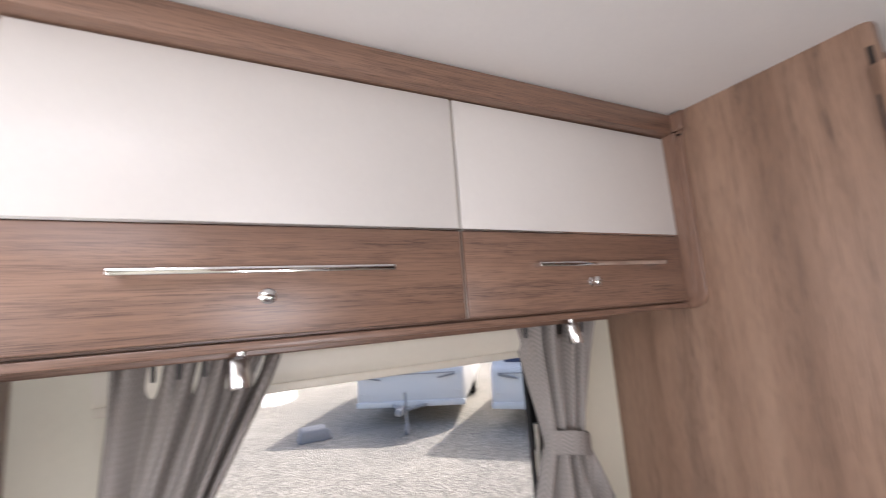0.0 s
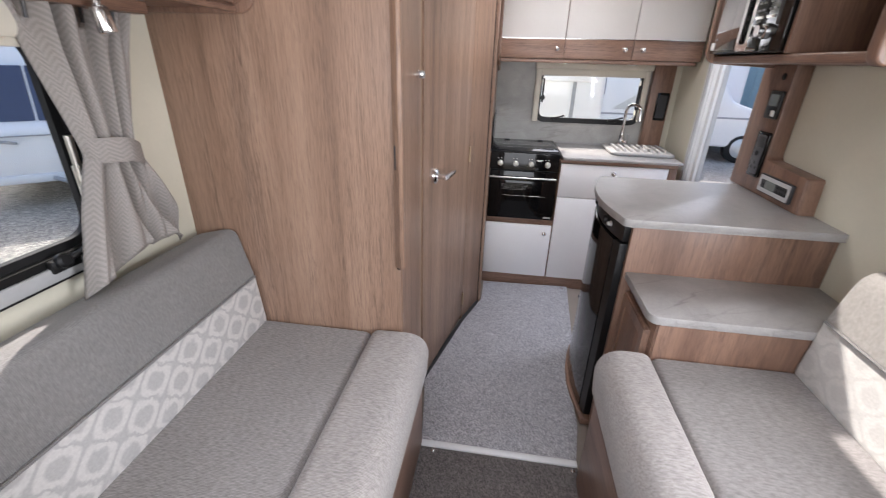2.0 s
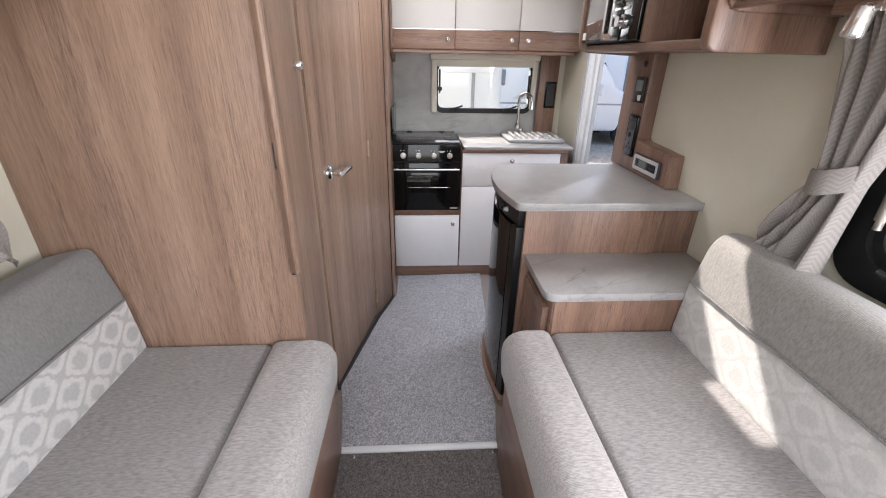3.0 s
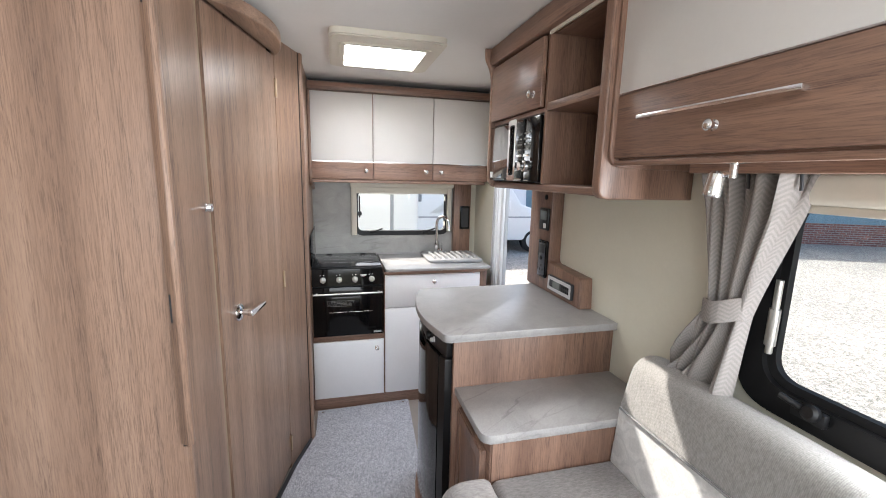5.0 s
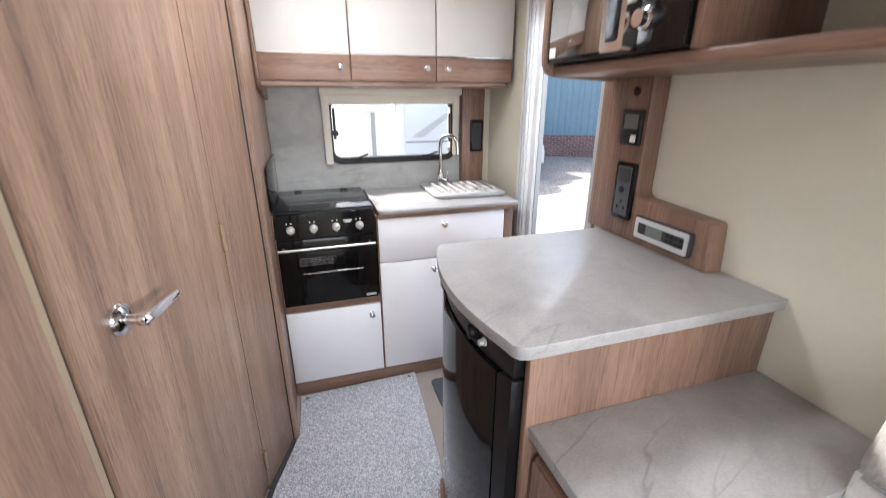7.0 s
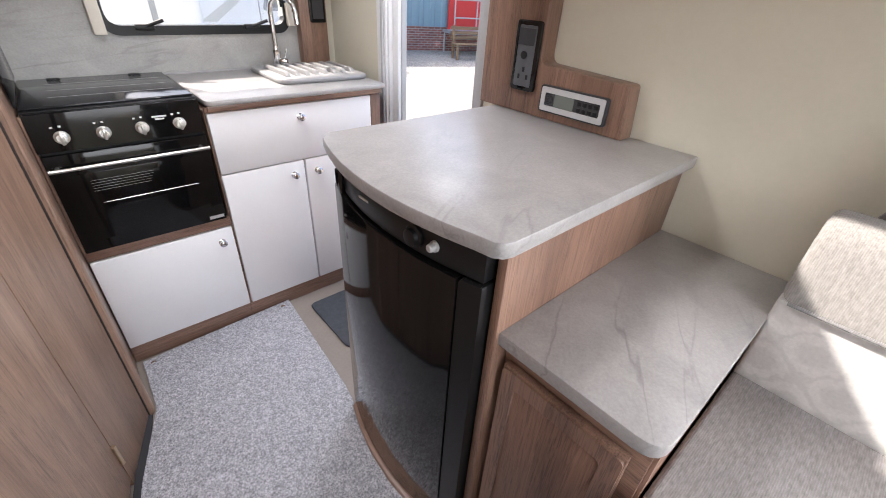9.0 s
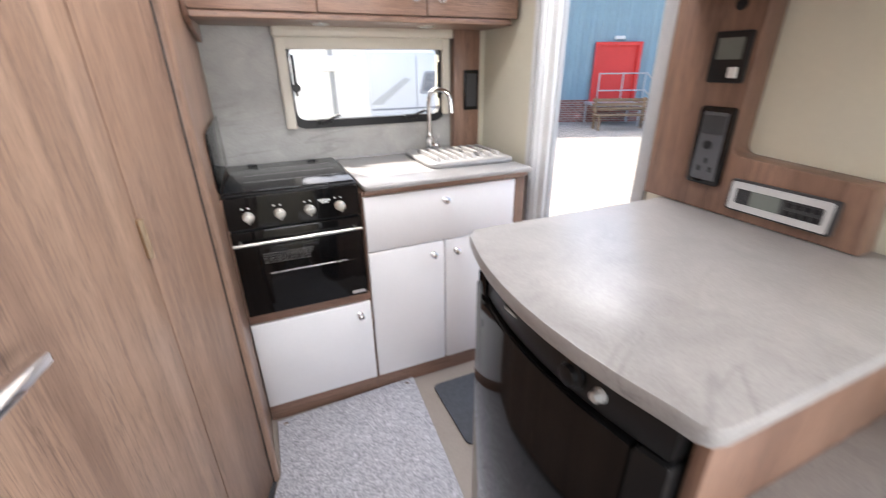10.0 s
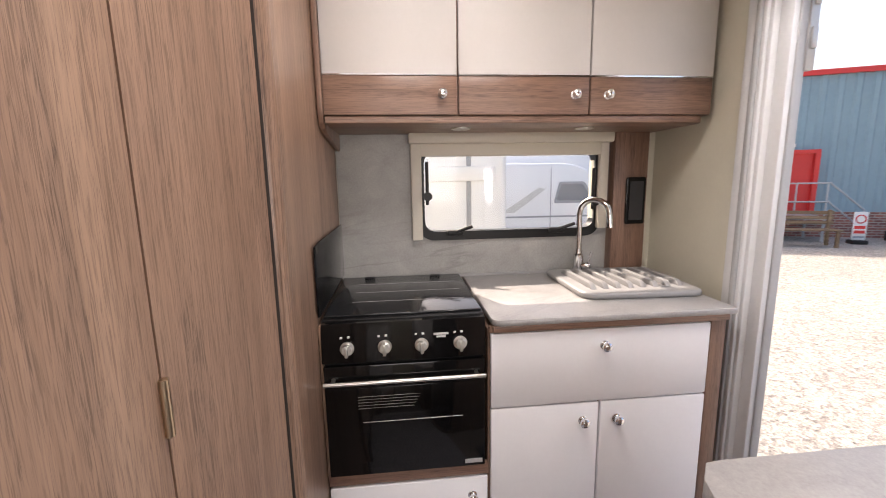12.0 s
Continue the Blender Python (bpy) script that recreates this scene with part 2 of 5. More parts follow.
# the lozenge cloth washed out by sun: brighter, with less contrast, in the colours
sunlit_pattern_cloth = ogee_cloth("sunlit_cream_lozenge_cloth", (0.62, 0.605, 0.58), (0.55, 0.538, 0.518))


def herringbone_cloth(name, base):
    """Curtain cloth with a fine chevron weave, along its own height."""
    m, nt, p = node_mat(name)
    tc = nt.nodes.new("ShaderNodeTexCoord")
    sep = nt.nodes.new("ShaderNodeSeparateXYZ")
    nt.links.new(tc.outputs["UV"], sep.inputs[0])
    zig = math_node(nt, "PINGPONG", math_node(nt, "MULTIPLY", sep.outputs["X"], 1.0), 0.018)
    t = math_node(nt, "ADD", sep.outputs["Y"], zig)
    band = math_node(nt, "SINE", math_node(nt, "MULTIPLY", t, 2 * math.pi / 0.0125))
    grain = noise_tex(nt, coords(nt, (300, 300, 300)), 1.0, 2)
    col = ramp(nt, math_node(nt, "MULTIPLY_ADD", band, 0.5, 0.5), [(0.2, tuple(c * 0.9 for c in base)), (0.8, tuple(c * 1.07 for c in base))])
    col = blend(nt, 0.4, col, ramp(nt, grain, [(0.3, (0.8, 0.8, 0.8)), (0.7, (1.15, 1.15, 1.15))]), "MULTIPLY")
    nt.links.new(col, p.inputs["Base Color"])
    p.inputs["Roughness"].default_value = 0.9
    p.inputs["Specular IOR Level"].default_value = 0.2
    bump(nt, p, math_node(nt, "MULTIPLY_ADD", band, 0.3, grain), 0.3, 0.001)
    return m


curtain_cloth = herringbone_cloth("grey_herringbone_curtain", (0.3, 0.275, 0.258))


def carpet_mat(name, base):
    m, nt, p = node_mat(name)
    v = coords(nt)
    tuft = noise_tex(nt, v, 190.0, 2, 0.7)
    mid = noise_tex(nt, v, 60.0, 3, 0.6)
    wide = noise_tex(nt, v, 6.0, 3)
    col = ramp(nt, tuft, [(0.3, tuple(c * 0.5 for c in base)), (0.5, base), (0.68, tuple(c * 1.55 for c in base))])
    col = blend(nt, 0.6, col, ramp(nt, mid, [(0.35, (0.75, 0.75, 0.76)), (0.65, (1.15, 1.15, 1.15))]), "MULTIPLY")
    col = blend(nt, 0.5, col, ramp(nt, wide, [(0.3, (0.9, 0.9, 0.9)), (0.7, (1.08, 1.08, 1.08))]), "MULTIPLY")
    nt.links.new(col, p.inputs["Base Color"])
    p.inputs["Roughness"].default_value = 1.0
    p.inputs["Specular IOR Level"].default_value = 0.05
    bump(nt, p, math_node(nt, "ADD", tuft, mid), 0.9, 0.006)
    return m


carpet_blue = carpet_mat("grey_carpet", (0.405, 0.4, 0.42))
carpet_brown = carpet_mat("dark_grey_carpet", (0.17, 0.155, 0.15))


def glass_mat(name, tint, gloss=0.1, film=0.0):
    m, nt, _ = node_mat(name)
    nt.nodes.remove(nt.nodes["Principled BSDF"])
    tr, gl, mx = (nt.nodes.new("ShaderNodeBsdf" + k) for k in ("Transparent", "Glossy", "Diffuse"))
    tr.inputs["Color"].default_value = (*tint, 1)
    gl.inputs["Roughness"].default_value = 0.03
    fr = nt.nodes.new("ShaderNodeFresnel")
    fr.inputs["IOR"].default_value = 1.35
    a = nt.nodes.new("ShaderNodeMixShader")
    nt.links.new(fr.outputs[0], a.inputs[0])
    nt.links.new(tr.outputs[0], a.inputs[1])
    nt.links.new(gl.outputs[0], a.inputs[2])
    b = nt.nodes.new("ShaderNodeMixShader")
    b.inputs[0].default_value = film
    mx.inputs["Color"].default_value = (0.7, 0.7, 0.7, 1)
    nt.links.new(a.outputs[0], b.inputs[1])
    nt.links.new(mx.outputs[0], b.inputs[2])
    nt.links.new(b.outputs[0], nt.nodes["Material Output"].inputs["Surface"])
    return m


pane_glass = glass_mat("window_acrylic", (0.93, 0.95, 0.95))
smoked_glass = glass_mat("smoked_glass", (0.3, 0.3, 0.32))


def gravel_mat(name):
    m, nt, p = node_mat(name)
    v = coords(nt)
    st = nt.nodes.new("ShaderNodeTexVoronoi")
    st.inputs["Scale"].default_value = 26.0
    nt.links.new(v, st.inputs["Vector"])
    fine = noise_tex(nt, v, 40.0, 4, 0.7)
    wide = noise_tex(nt, v, 0.35, 5, 0.6)
    col = ramp(nt, fine, [(0.3, (0.16, 0.154, 0.143)), (0.5, (0.32, 0.31, 0.288)), (0.72, (0.51, 0.493, 0.463))])
    col = blend(nt, 0.75, col, ramp(nt, wide, [(0.3, (0.75, 0.74, 0.74)), (0.7, (1.2, 1.18, 1.12))]), "MULTIPLY")
    tone = nt.nodes.new("ShaderNodeSeparateColor")
    nt.links.new(st.outputs["Color"], tone.inputs[0])
    stones = ramp(nt, tone.outputs[0], [(0.0, (0.55, 0.55, 0.55)), (0.6, (1.0, 0.99, 0.97)), (1.0, (1.25, 1.22, 1.18))])
    col = blend(nt, 0.8, col, stones, "MULTIPLY")
    nt.links.new(col, p.inputs["Base Color"])
    p.inputs["Roughness"].default_value = 0.95
    bump(nt, p, math_node(nt, "ADD", fine, st.outputs["Distance"]), 0.7, 0.02)
    return m


gravel = gravel_mat("gravel_ground")
van_white = plain("caravan_white", (0.78, 0.78, 0.78), 0.3, vary=0.03, scale=2.0, coat=0.3)
van_grey = plain("caravan_grey_trim", (0.3, 0.31, 0.33), 0.4)
van_glass = plain("tinted_caravan_window", (0.05, 0.06, 0.11), 0.08, vary=0.1, spec=0.7)
# a lighter grey pane than the tinted caravan windows
van_pane = plain("grey_van_window", (0.2, 0.21, 0.23), 0.12, vary=0.12, spec=0.6)
shed_blue = plain("blue_grey_cladding", (0.2, 0.31, 0.36), 0.5, vary=0.08, scale=0.8)
red_paint = plain("red_paint", (0.62, 0.035, 0.03), 0.45, vary=0.06, scale=2.0)


def brick_mat(name):
    """Far brickwork: courses, mortar and uneven bricks."""
    m, nt, p = node_mat(name)
    bt = nt.nodes.new("ShaderNodeTexBrick")
    for key, val in (("Color1", (0.34, 0.13, 0.1, 1)), ("Color2", (0.2, 0.08, 0.07, 1)), ("Mortar", (0.36, 0.32, 0.28, 1)), ("Scale", 1.0), ("Mortar Size", 0.012), ("Brick Width", 0.225), ("Row Height", 0.075)):
        bt.inputs[key].default_value = val
    nt.links.new(coords(nt, (1, 1, 1), (-math.pi / 2, 0, 0)), bt.inputs["Vector"])
    worn = ramp(nt, noise_tex(nt, coords(nt), 1.3, 4, 0.6), [(0.35, (0.8, 0.8, 0.8)), (0.62, (1.0, 1.0, 1.0)), (0.72, (1.9, 1.9, 1.9))])
    nt.links.new(blend(nt, 0.8, bt.outputs["Color"], worn, "MULTIPLY"), p.inputs["Base Color"])
    p.inputs["Roughness"].default_value = 0.9
    bump(nt, p, bt.outputs["Fac"], -0.4, 0.006)
    return m


brick_red = brick_mat("red_brick")
bench_wood = wood("bench_timber", "x", (0.16, 0.1, 0.06), (0.24, 0.16, 0.09), (0.32, 0.22, 0.13), 0.7)
fence_steel = plain("galvanised_steel", (0.42, 0.44, 0.45), 0.5, metal=0.5, vary=0.08)
plate_yellow = plain("yellow_plate", (0.7, 0.5, 0.05), 0.4)
cone_orange = plain("cone_orange", (0.75, 0.12, 0.03), 0.5)

# ---- building helpers ----


def box(bm, x0, x1, y0, y1, z0, z1, r=0.0, seg=2):
    """A box with rounded edges, added to a bmesh."""
    vs = [bm.verts.new((x, y, z)) for x in (x0, x1) for y in (y0, y1) for z in (z0, z1)]
    fs = [(0, 1, 3, 2), (4, 6, 7, 5), (0, 4, 5, 1), (2, 3, 7, 6), (0, 2, 6, 4), (1, 5, 7, 3)]
    faces = [bm.faces.new([vs[i] for i in f]) for f in fs]
    if r:
        edges = {e for f in faces for e in f.edges}
        bmesh.ops.bevel(bm, geom=list(edges), offset=r, segments=seg, profile=0.5, affect="EDGES")
    return vs


def rod(bm, a, b, r, seg=12, r2=None):
    """A round bar from a to b, closed at both ends."""
    a, b = Vector(a), Vector(b)
    d = (b - a).normalized()
    u = d.orthogonal().normalized()
    w = d.cross(u)
    rings = []
    for c, rr in ((a, r), (b, r if r2 is None else r2)):
        rings.append([bm.verts.new(c + rr * (math.cos(t) * u + math.sin(t) * w)) for t in (2 * math.pi * i / seg for i in range(seg))])
    for i in range(seg):
        j = (i + 1) % seg
        bm.faces.new((rings[0][i], rings[0][j], rings[1][j], rings[1][i]))
    bm.faces.new(rings[0][::-1])
    bm.faces.new(rings[1])


def lathe(bm, base, way, profile, seg=20):
    """A turned shape: profile rows of (along, radius) from base along way."""
    base, d = Vector(base), Vector(way).normalized()
    u = d.orthogonal().normalized()
    w = d.cross(u)
    rings = [[bm.verts.new(base + h * d + r * (math.cos(t) * u + math.sin(t) * w)) for t in (2 * math.pi * i / seg for i in range(seg))] for h, r in profile]
    for p, q in zip(rings, rings[1:]):
        for i in range(seg):
            j = (i + 1) % seg
            bm.faces.new((p[i], p[j], q[j], q[i]))
    bm.faces.new(rings[0][::-1])
    bm.faces.new(rings[-1])


def slab(bm, outline, axis, lo, hi, r=0.0, seg=2):
    """An outline of (u, v) pairs pulled out along an axis from lo to hi; r rounds the rims of the outline."""
    k = "xyz".index(axis)
    pts = [Vector(p) for p in outline]
    pts = [p for i, p in enumerate(pts) if (p - pts[i - 1]).length > 1e-5]
    n = len(pts)
    area = sum(pts[i - 1].x * pts[i].y - pts[i].x * pts[i - 1].y for i in range(n))
    inward = []
    for i in range(n):
        a, b = (pts[i] - pts[i - 1]).normalized(), (pts[(i + 1) % n] - pts[i]).normalized()
        na, nb = Vector((-a.y, a.x)), Vector((-b.y, b.x))
        m = (na + nb).normalized() if (na + nb).length > 1e-4 else na
        inward.append(m * (1 if area > 0 else -1) / max(0.5, m.dot(na)))

    def ring(inset, h):
        vs = []
        for p, w in zip(pts, inward):
            q = list(p + w * inset)
            q.insert(k, h)
            vs.append(bm.verts.new(q))
        return vs
    steps = [(0.0, 0.0)] if not r else [(r * (1 - math.sin(math.pi / 2 * i / seg)), r * (1 - math.cos(math.pi / 2 * i / seg))) for i in range(seg + 1)]
    rings = [ring(d, lo + h) for d, h in steps] + [ring(d, hi - h) for d, h in reversed(steps)]
    bm.faces.new(rings[0][::-1])
    bm.faces.new(rings[-1])
    for p, q in zip(rings, rings[1:]):
        for i in range(n):
            j = (i + 1) % n
            bm.faces.new((p[i], p[j], q[j], q[i]))


def rounded(points, radii, seg=5):
    """An outline whose corners are rounded by the radii given."""
    out, n = [], len(points)
    for i, r in enumerate(radii):
        p, a, b = Vector(points[i]), Vector(points[i - 1]), Vector(points[(i + 1) % n])
        if not r:
            out.append(tuple(p))
            continue
        s, e = p + (a - p).normalized() * r, p + (b - p).normalized() * r
        for k in range(seg + 1):
            t = k / seg
            out.append(tuple((1 - t) ** 2 * s + 2 * t * (1 - t) * p + t * t * e))
    return out


def rrect(u0, u1, v0, v1, r, seg=5):
    return rounded([(u0, v0), (u1, v0), (u1, v1), (u0, v1)], [r] * 4, seg)


def frame_bm(bm, outer, inner, axis, lo, hi):
    """A frame between two outlines with the same number of points."""
    k = "xyz".index(axis)

    def ring(pts, h):
        vs = []
        for u, v in pts:
            p = [u, v]
            p.insert(k, h)
            vs.append(bm.verts.new(p))
        return vs
    o0, i0, o1, i1 = ring(outer, lo), ring(inner, lo), ring(outer, hi), ring(inner, hi)
    n = len(outer)
    for i in range(n):
        j = (i + 1) % n
        for q in ((o0[i], o0[j], i0[j], i0[i]), (o1[j], o1[i], i1[i], i1[j]), (o0[j], o0[i], o1[i], o1[j]), (i0[i], i0[j], i1[j], i1[i])):
            bm.faces.new(q)


def finish(name, bm, material, smooth=True):
    bmesh.ops.recalc_face_normals(bm, faces=bm.faces)
    me = bpy.data.meshes.new(name)
    bm.to_mesh(me)
    bm.free()
    me.materials.append(material)
    if smooth:
        me.polygons.foreach_set("use_smooth", [True] * len(me.polygons))
        me.set_sharp_from_angle(angle=radians(38))
    return new(name, me)


def part(name, bm, material, parent, label="", smooth=True):
    """One mesh under a thing (an Empty) or under a part of it."""
    ob = finish(name, bm, material, smooth)
    ob.parent = parent
    if parent.type == "EMPTY":
        ob.matrix_parent_inverse = Matrix.Translation(parent.location).inverted()
    if label:
        ob["label"] = label
    return ob


def thing(name, base, label, category, group=""):
    ob = new(name)
    ob.location = base
    ob.empty_display_size = 0.05
    return tagged(ob, label, category, group)


def single(name, bm, material, label, category, group="", smooth=True):
    return tagged(finish(name, bm, material, smooth), label, category, group)


def structure(name, bm, material, label, smooth=False):
    return tagged(finish(name, bm, material, smooth), label, name.split("_")[0], kind="structure")


def box_bm(*a, **k):
    bm = bmesh.new()
    box(bm, *a, **k)
    return bm


def slab_bm(*a, **k):
    bm = bmesh.new()
    slab(bm, *a, **k)
    return bm


def rod_bm(*a, **k):
    bm = bmesh.new()
    rod(bm, *a, **k)
    return bm


def tube(name, pts, r, material, parent, label="", cyclic=False, res=3):
    """A bent round tube as a mesh: a swept ring along a smoothed line."""
    bm = bmesh.new()
    p = [Vector(q) for q in pts]
    dense = []
    for i in range(len(p) - 1):
        p0, p1, p2, p3 = p[max(0, i - 1)], p[i], p[i + 1], p[min(len(p) - 1, i + 2)]
        for s in range(res):
            t = s / res
            dense.append(0.5 * ((2 * p1) + (p2 - p0) * t + (2 * p0 - 5 * p1 + 4 * p2 - p3) * t * t + (3 * p1 - p0 - 3 * p2 + p3) * t ** 3))
    dense.append(p[-1])
    seg, rings, up = 10, [], None
    for i, c in enumerate(dense):
        d = (dense[min(i + 1, len(dense) - 1)] - dense[max(i - 1, 0)]).normalized()
        up = d.orthogonal().normalized() if up is None else (up - d * up.dot(d)).normalized()
        w = d.cross(up)
        rings.append([bm.verts.new(c + r * (math.cos(2 * math.pi * k / seg) * up + math.sin(2 * math.pi * k / seg) * w)) for k in range(seg)])
    for a, b in zip(rings, rings[1:]):
        for k in range(seg):
            bm.faces.new((a[k], a[(k + 1) % seg], b[(k + 1) % seg], b[k]))
    bm.faces.new(rings[0][::-1])
    bm.faces.new(rings[-1])
    return part(name, bm, material, parent, label)


def wall_with_hole(bm, axis, lo, hi, u0, u1, v0, v1, holes):
    """A wall slab lo..hi along its axis, over u and v, with rectangular openings (u0, u1, v0, v1) that do not share a column."""
    k = "xyz".index(axis)

    def put(a, b, c, d):
        if b - a < 1e-4 or d - c < 1e-4:
            return
        e = [(a, b), (c, d)]
        e.insert(k, (lo, hi))
        box(bm, *e[0], *e[1], *e[2])
    at = u0
    for a, b, c, d in sorted(holes):
        put(at, a, v0, v1)
        put(a, b, v0, c)
        put(a, b, d, v1)
        at = b
    put(at, u1, v0, v1)


# ---- the large structure ----
LW, RW, KW, FW = 0.985, -1.12, 3.0, -1.35     # inner faces: left wall, right wall, kitchen wall, front wall
WIN = (-0.12, 0.8, 0.96, 1.47)                # left side window: along x, and height
WIN_R = (-0.12, 0.77, 0.982, 1.47)            # right side window

structure("floor", box_bm(FW, KW + 0.04, RW - 0.04, LW + 0.04, -0.06, 0.0), lino, "brown vinyl floor of the caravan")
bm = bmesh.new()
wall_with_hole(bm, "y", LW, LW + 0.035, FW, KW + 0.04, -0.06, CEIL + 0.06, [WIN])
structure("wall_left", bm, cream_wall, "cream-lined caravan side wall with a window")
bm = bmesh.new()
wall_with_hole(bm, "y", RW - 0.035, RW, FW, KW + 0.04, -0.06, CEIL + 0.06, [WIN_R, (2.03, 2.56, 0.0, 1.84)])
structure("wall_right", bm, cream_wall, "cream-lined caravan side wall with a window and a doorway")
bm = bmesh.new()
wall_with_hole(bm, "x", KW, KW + 0.035, RW, LW, -0.06, CEIL + 0.06, [(-0.885, -0.25, 1.06, 1.34)])
structure("wall_kitchen", bm, cream_wall, "cream-lined end wall behind the kitchen")
bm = bmesh.new()
wall_with_hole(bm, "x", FW - 0.035, FW, RW, LW, -0.06, CEIL + 0.06, [(-0.97, 0.83, 0.95, 1.75)])
structure("wall_front", bm, cream_wall, "cream-lined front wall with a wide window opening")
bm = bmesh.new()
wall_with_hole(bm, "z", CEIL, CEIL + 0.03, FW, KW, RW, LW, [(-0.85, -0.25, -0.37, 0.23), (1.926, 2.286, -0.51, -0.15)])
structure("ceiling", bm, ceiling_board, "plain white caravan ceiling")

# rooflight above the kitchen
rl = tagged(thing("rooflight", (2.096, -0.33, CEIL), "white plastic rooflight with a bright pane", "rooflight"), kind="structure")
bm = bmesh.new()
frame_bm(bm, rrect(1.801, 2.341, -0.575, -0.09, 0.05), rrect(1.826, 2.316, -0.555, -0.11, 0.04), "z", CEIL - 0.024, CEIL - 0.001)
part("frame", bm, cream_plastic, rl)
bm = bmesh.new()
frame_bm(bm, rrect(1.811, 2.331, -0.565, -0.1, 0.06), rrect(1.916, 2.296, -0.52, -0.14, 0.03), "z", CEIL - 0.028, CEIL - 0.018)
part("blind_frame", bm, cream_plastic, rl)
bm = bmesh.new()
frame_bm(bm, rrect(1.906, 2.306, -0.53, -0.13, 0.03), rrect(1.931, 2.281, -0.505, -0.155, 0.02), "z", CEIL - 0.032, CEIL - 0.027)
part("inner_trim", bm, cream_plastic, rl)
pane = part("pane", box_bm(1.916, 2.296, -0.52, -0.14, CEIL + 0.11, CEIL + 0.116), pane_glass, rl, "clear rooflight pane")
pane.visible_shadow = False
bm = bmesh.new()
frame_bm(bm, rrect(1.916, 2.296, -0.52, -0.14, 0.02), rrect(1.931, 2.281, -0.505, -0.155, 0.02), "z", CEIL + 0.03, CEIL + 0.12)
part("shaft", bm, white_matt, rl)


def side_window(name, rect, y_in, out, label):
    """A caravan side window: black frame with rounded corners, clear acrylic, stays and catches."""
    x0, x1, z0, z1 = rect
    w = tagged(thing(name, ((x0 + x1) / 2, y_in, z0), label, "window"), kind="structure")
    ya, yb = sorted((y_in - 0.012 * out, y_in + 0.03 * out))
    bm = bmesh.new()
    frame_bm(bm, rrect(x0 - 0.045, x1 + 0.045, z0 - 0.05, z1 + 0.04, 0.1, 8), rrect(x0 + 0.015, x1 - 0.015, z0 + 0.012, z1 - 0.015, 0.075, 8), "y", ya, yb)
    fr = part("frame", bm, black_satin, w, "black rubber-edged window frame")
    bm = bmesh.new()
    frame_bm(bm, rrect(x0 + 0.012, x1 - 0.012, z0 + 0.01, z1 - 0.012, 0.075, 8), rrect(x0 + 0.035, x1 - 0.035, z0 + 0.032, z1 - 0.035, 0.06, 8), "y", *sorted((y_in + 0.004 * out, y_in + 0.022 * out)))
    part("seal", bm, black_rubber, w)
    if out > 0:
        # left window only: light reflected along the lower frame, as a grey strip
        part("frame_rail_sheen", box_bm(x0 + 0.03, x1 - 0.04, y_in - 0.022, y_in - 0.01, z0 - 0.042, z0 - 0.006, 0.005), alu_grey, w, "lower frame rail, grey for the light it reflects")
    p = part("pane", slab_bm(rrect(x0 + 0.004, x1 - 0.004, z0 + 0.004, z1 - 0.004, 0.07, 8), "y", *sorted((y_in + 0.023 * out, y_in + 0.029 * out))), pane_glass, w)
    p.visible_shadow = False
    for cx in (x0 + 0.2, x1 - 0.14):
        bm = bmesh.new()
        box(bm, cx - 0.035, cx + 0.035, *sorted((y_in - 0.03 * out, y_in - 0.012 * out)), z0 - 0.02, z0 + 0.012, 0.005)
        rod(bm, (cx, y_in - 0.025 * out, z0), (cx + 0.05, y_in - 0.045 * out, z0 + 0.02), 0.007)
        lathe(bm, (cx - 0.01, y_in - 0.028 * out, z0 + 0.005), (0, -out, 0.3), [(0, 0.018), (0.012, 0.018), (0.018, 0.012)])
        part("catch", bm, black_satin, w)
    bm = bmesh.new()
    rod(bm, (x1 - 0.03, y_in - 0.015 * out, z0 + 0.09), (x1 - 0.03, y_in - 0.015 * out, z0 + 0.27), 0.008)
    rod(bm, (x1 - 0.03, y_in - 0.015 * out, z0 + 0.11), (x1 - 0.03, y_in - 0.015 * out, z0 + 0.2), 0.012)
    part("stay", bm, steel, w)
    # cream pelmet cassette with the blind rolled up
    bm = bmesh.new()
    slab(bm, rounded([(y_in, 1.43), (y_in - 0.055 * out, 1.43), (y_in - 0.065 * out, 1.45), (y_in - 0.065 * out, 1.5), (y_in, 1.5)], [0, 0.008, 0.01, 0.02, 0]), "x", x0 - 0.06, x1 + 0.0)
    bl = part("blind_cassette", bm, cream_plastic, w, "cream roller-blind cassette")
    part("blind_rail", box_bm(x0 - 0.06, x1 - 0.01, *sorted((y_in - 0.05 * out, y_in - 0.02 * out)), 1.413, 1.431, 0.004), cream_plastic, bl)
    return w


side_window("window_left", WIN, LW, 1, "wide caravan window with black frame and raised cream blind")
side_window("window_right", WIN_R, RW, -1, "wide caravan window with black frame, bright yard outside")

# ---- kitchen window ----
kwin = tagged(thing("window_kitchen", (KW, -0.565, 1.04), "small kitchen window with black frame and cream blind surround", "window"), kind="structure")
bm = bmesh.new()
frame_bm(bm, rrect(-0.907, -0.232, 1.04, 1.37, 0.06, 7), rrect(-0.886, -0.252, 1.072, 1.352, 0.045, 7), "x", KW - 0.014, KW + 0.03)
part("frame", bm, black_satin, kwin)
p = part("pane", slab_bm(rrect(-0.89, -0.245, 1.055, 1.34, 0.05, 7), "x", KW + 0.024, KW + 0.03), pane_glass, kwin)
p.visible_shadow = False
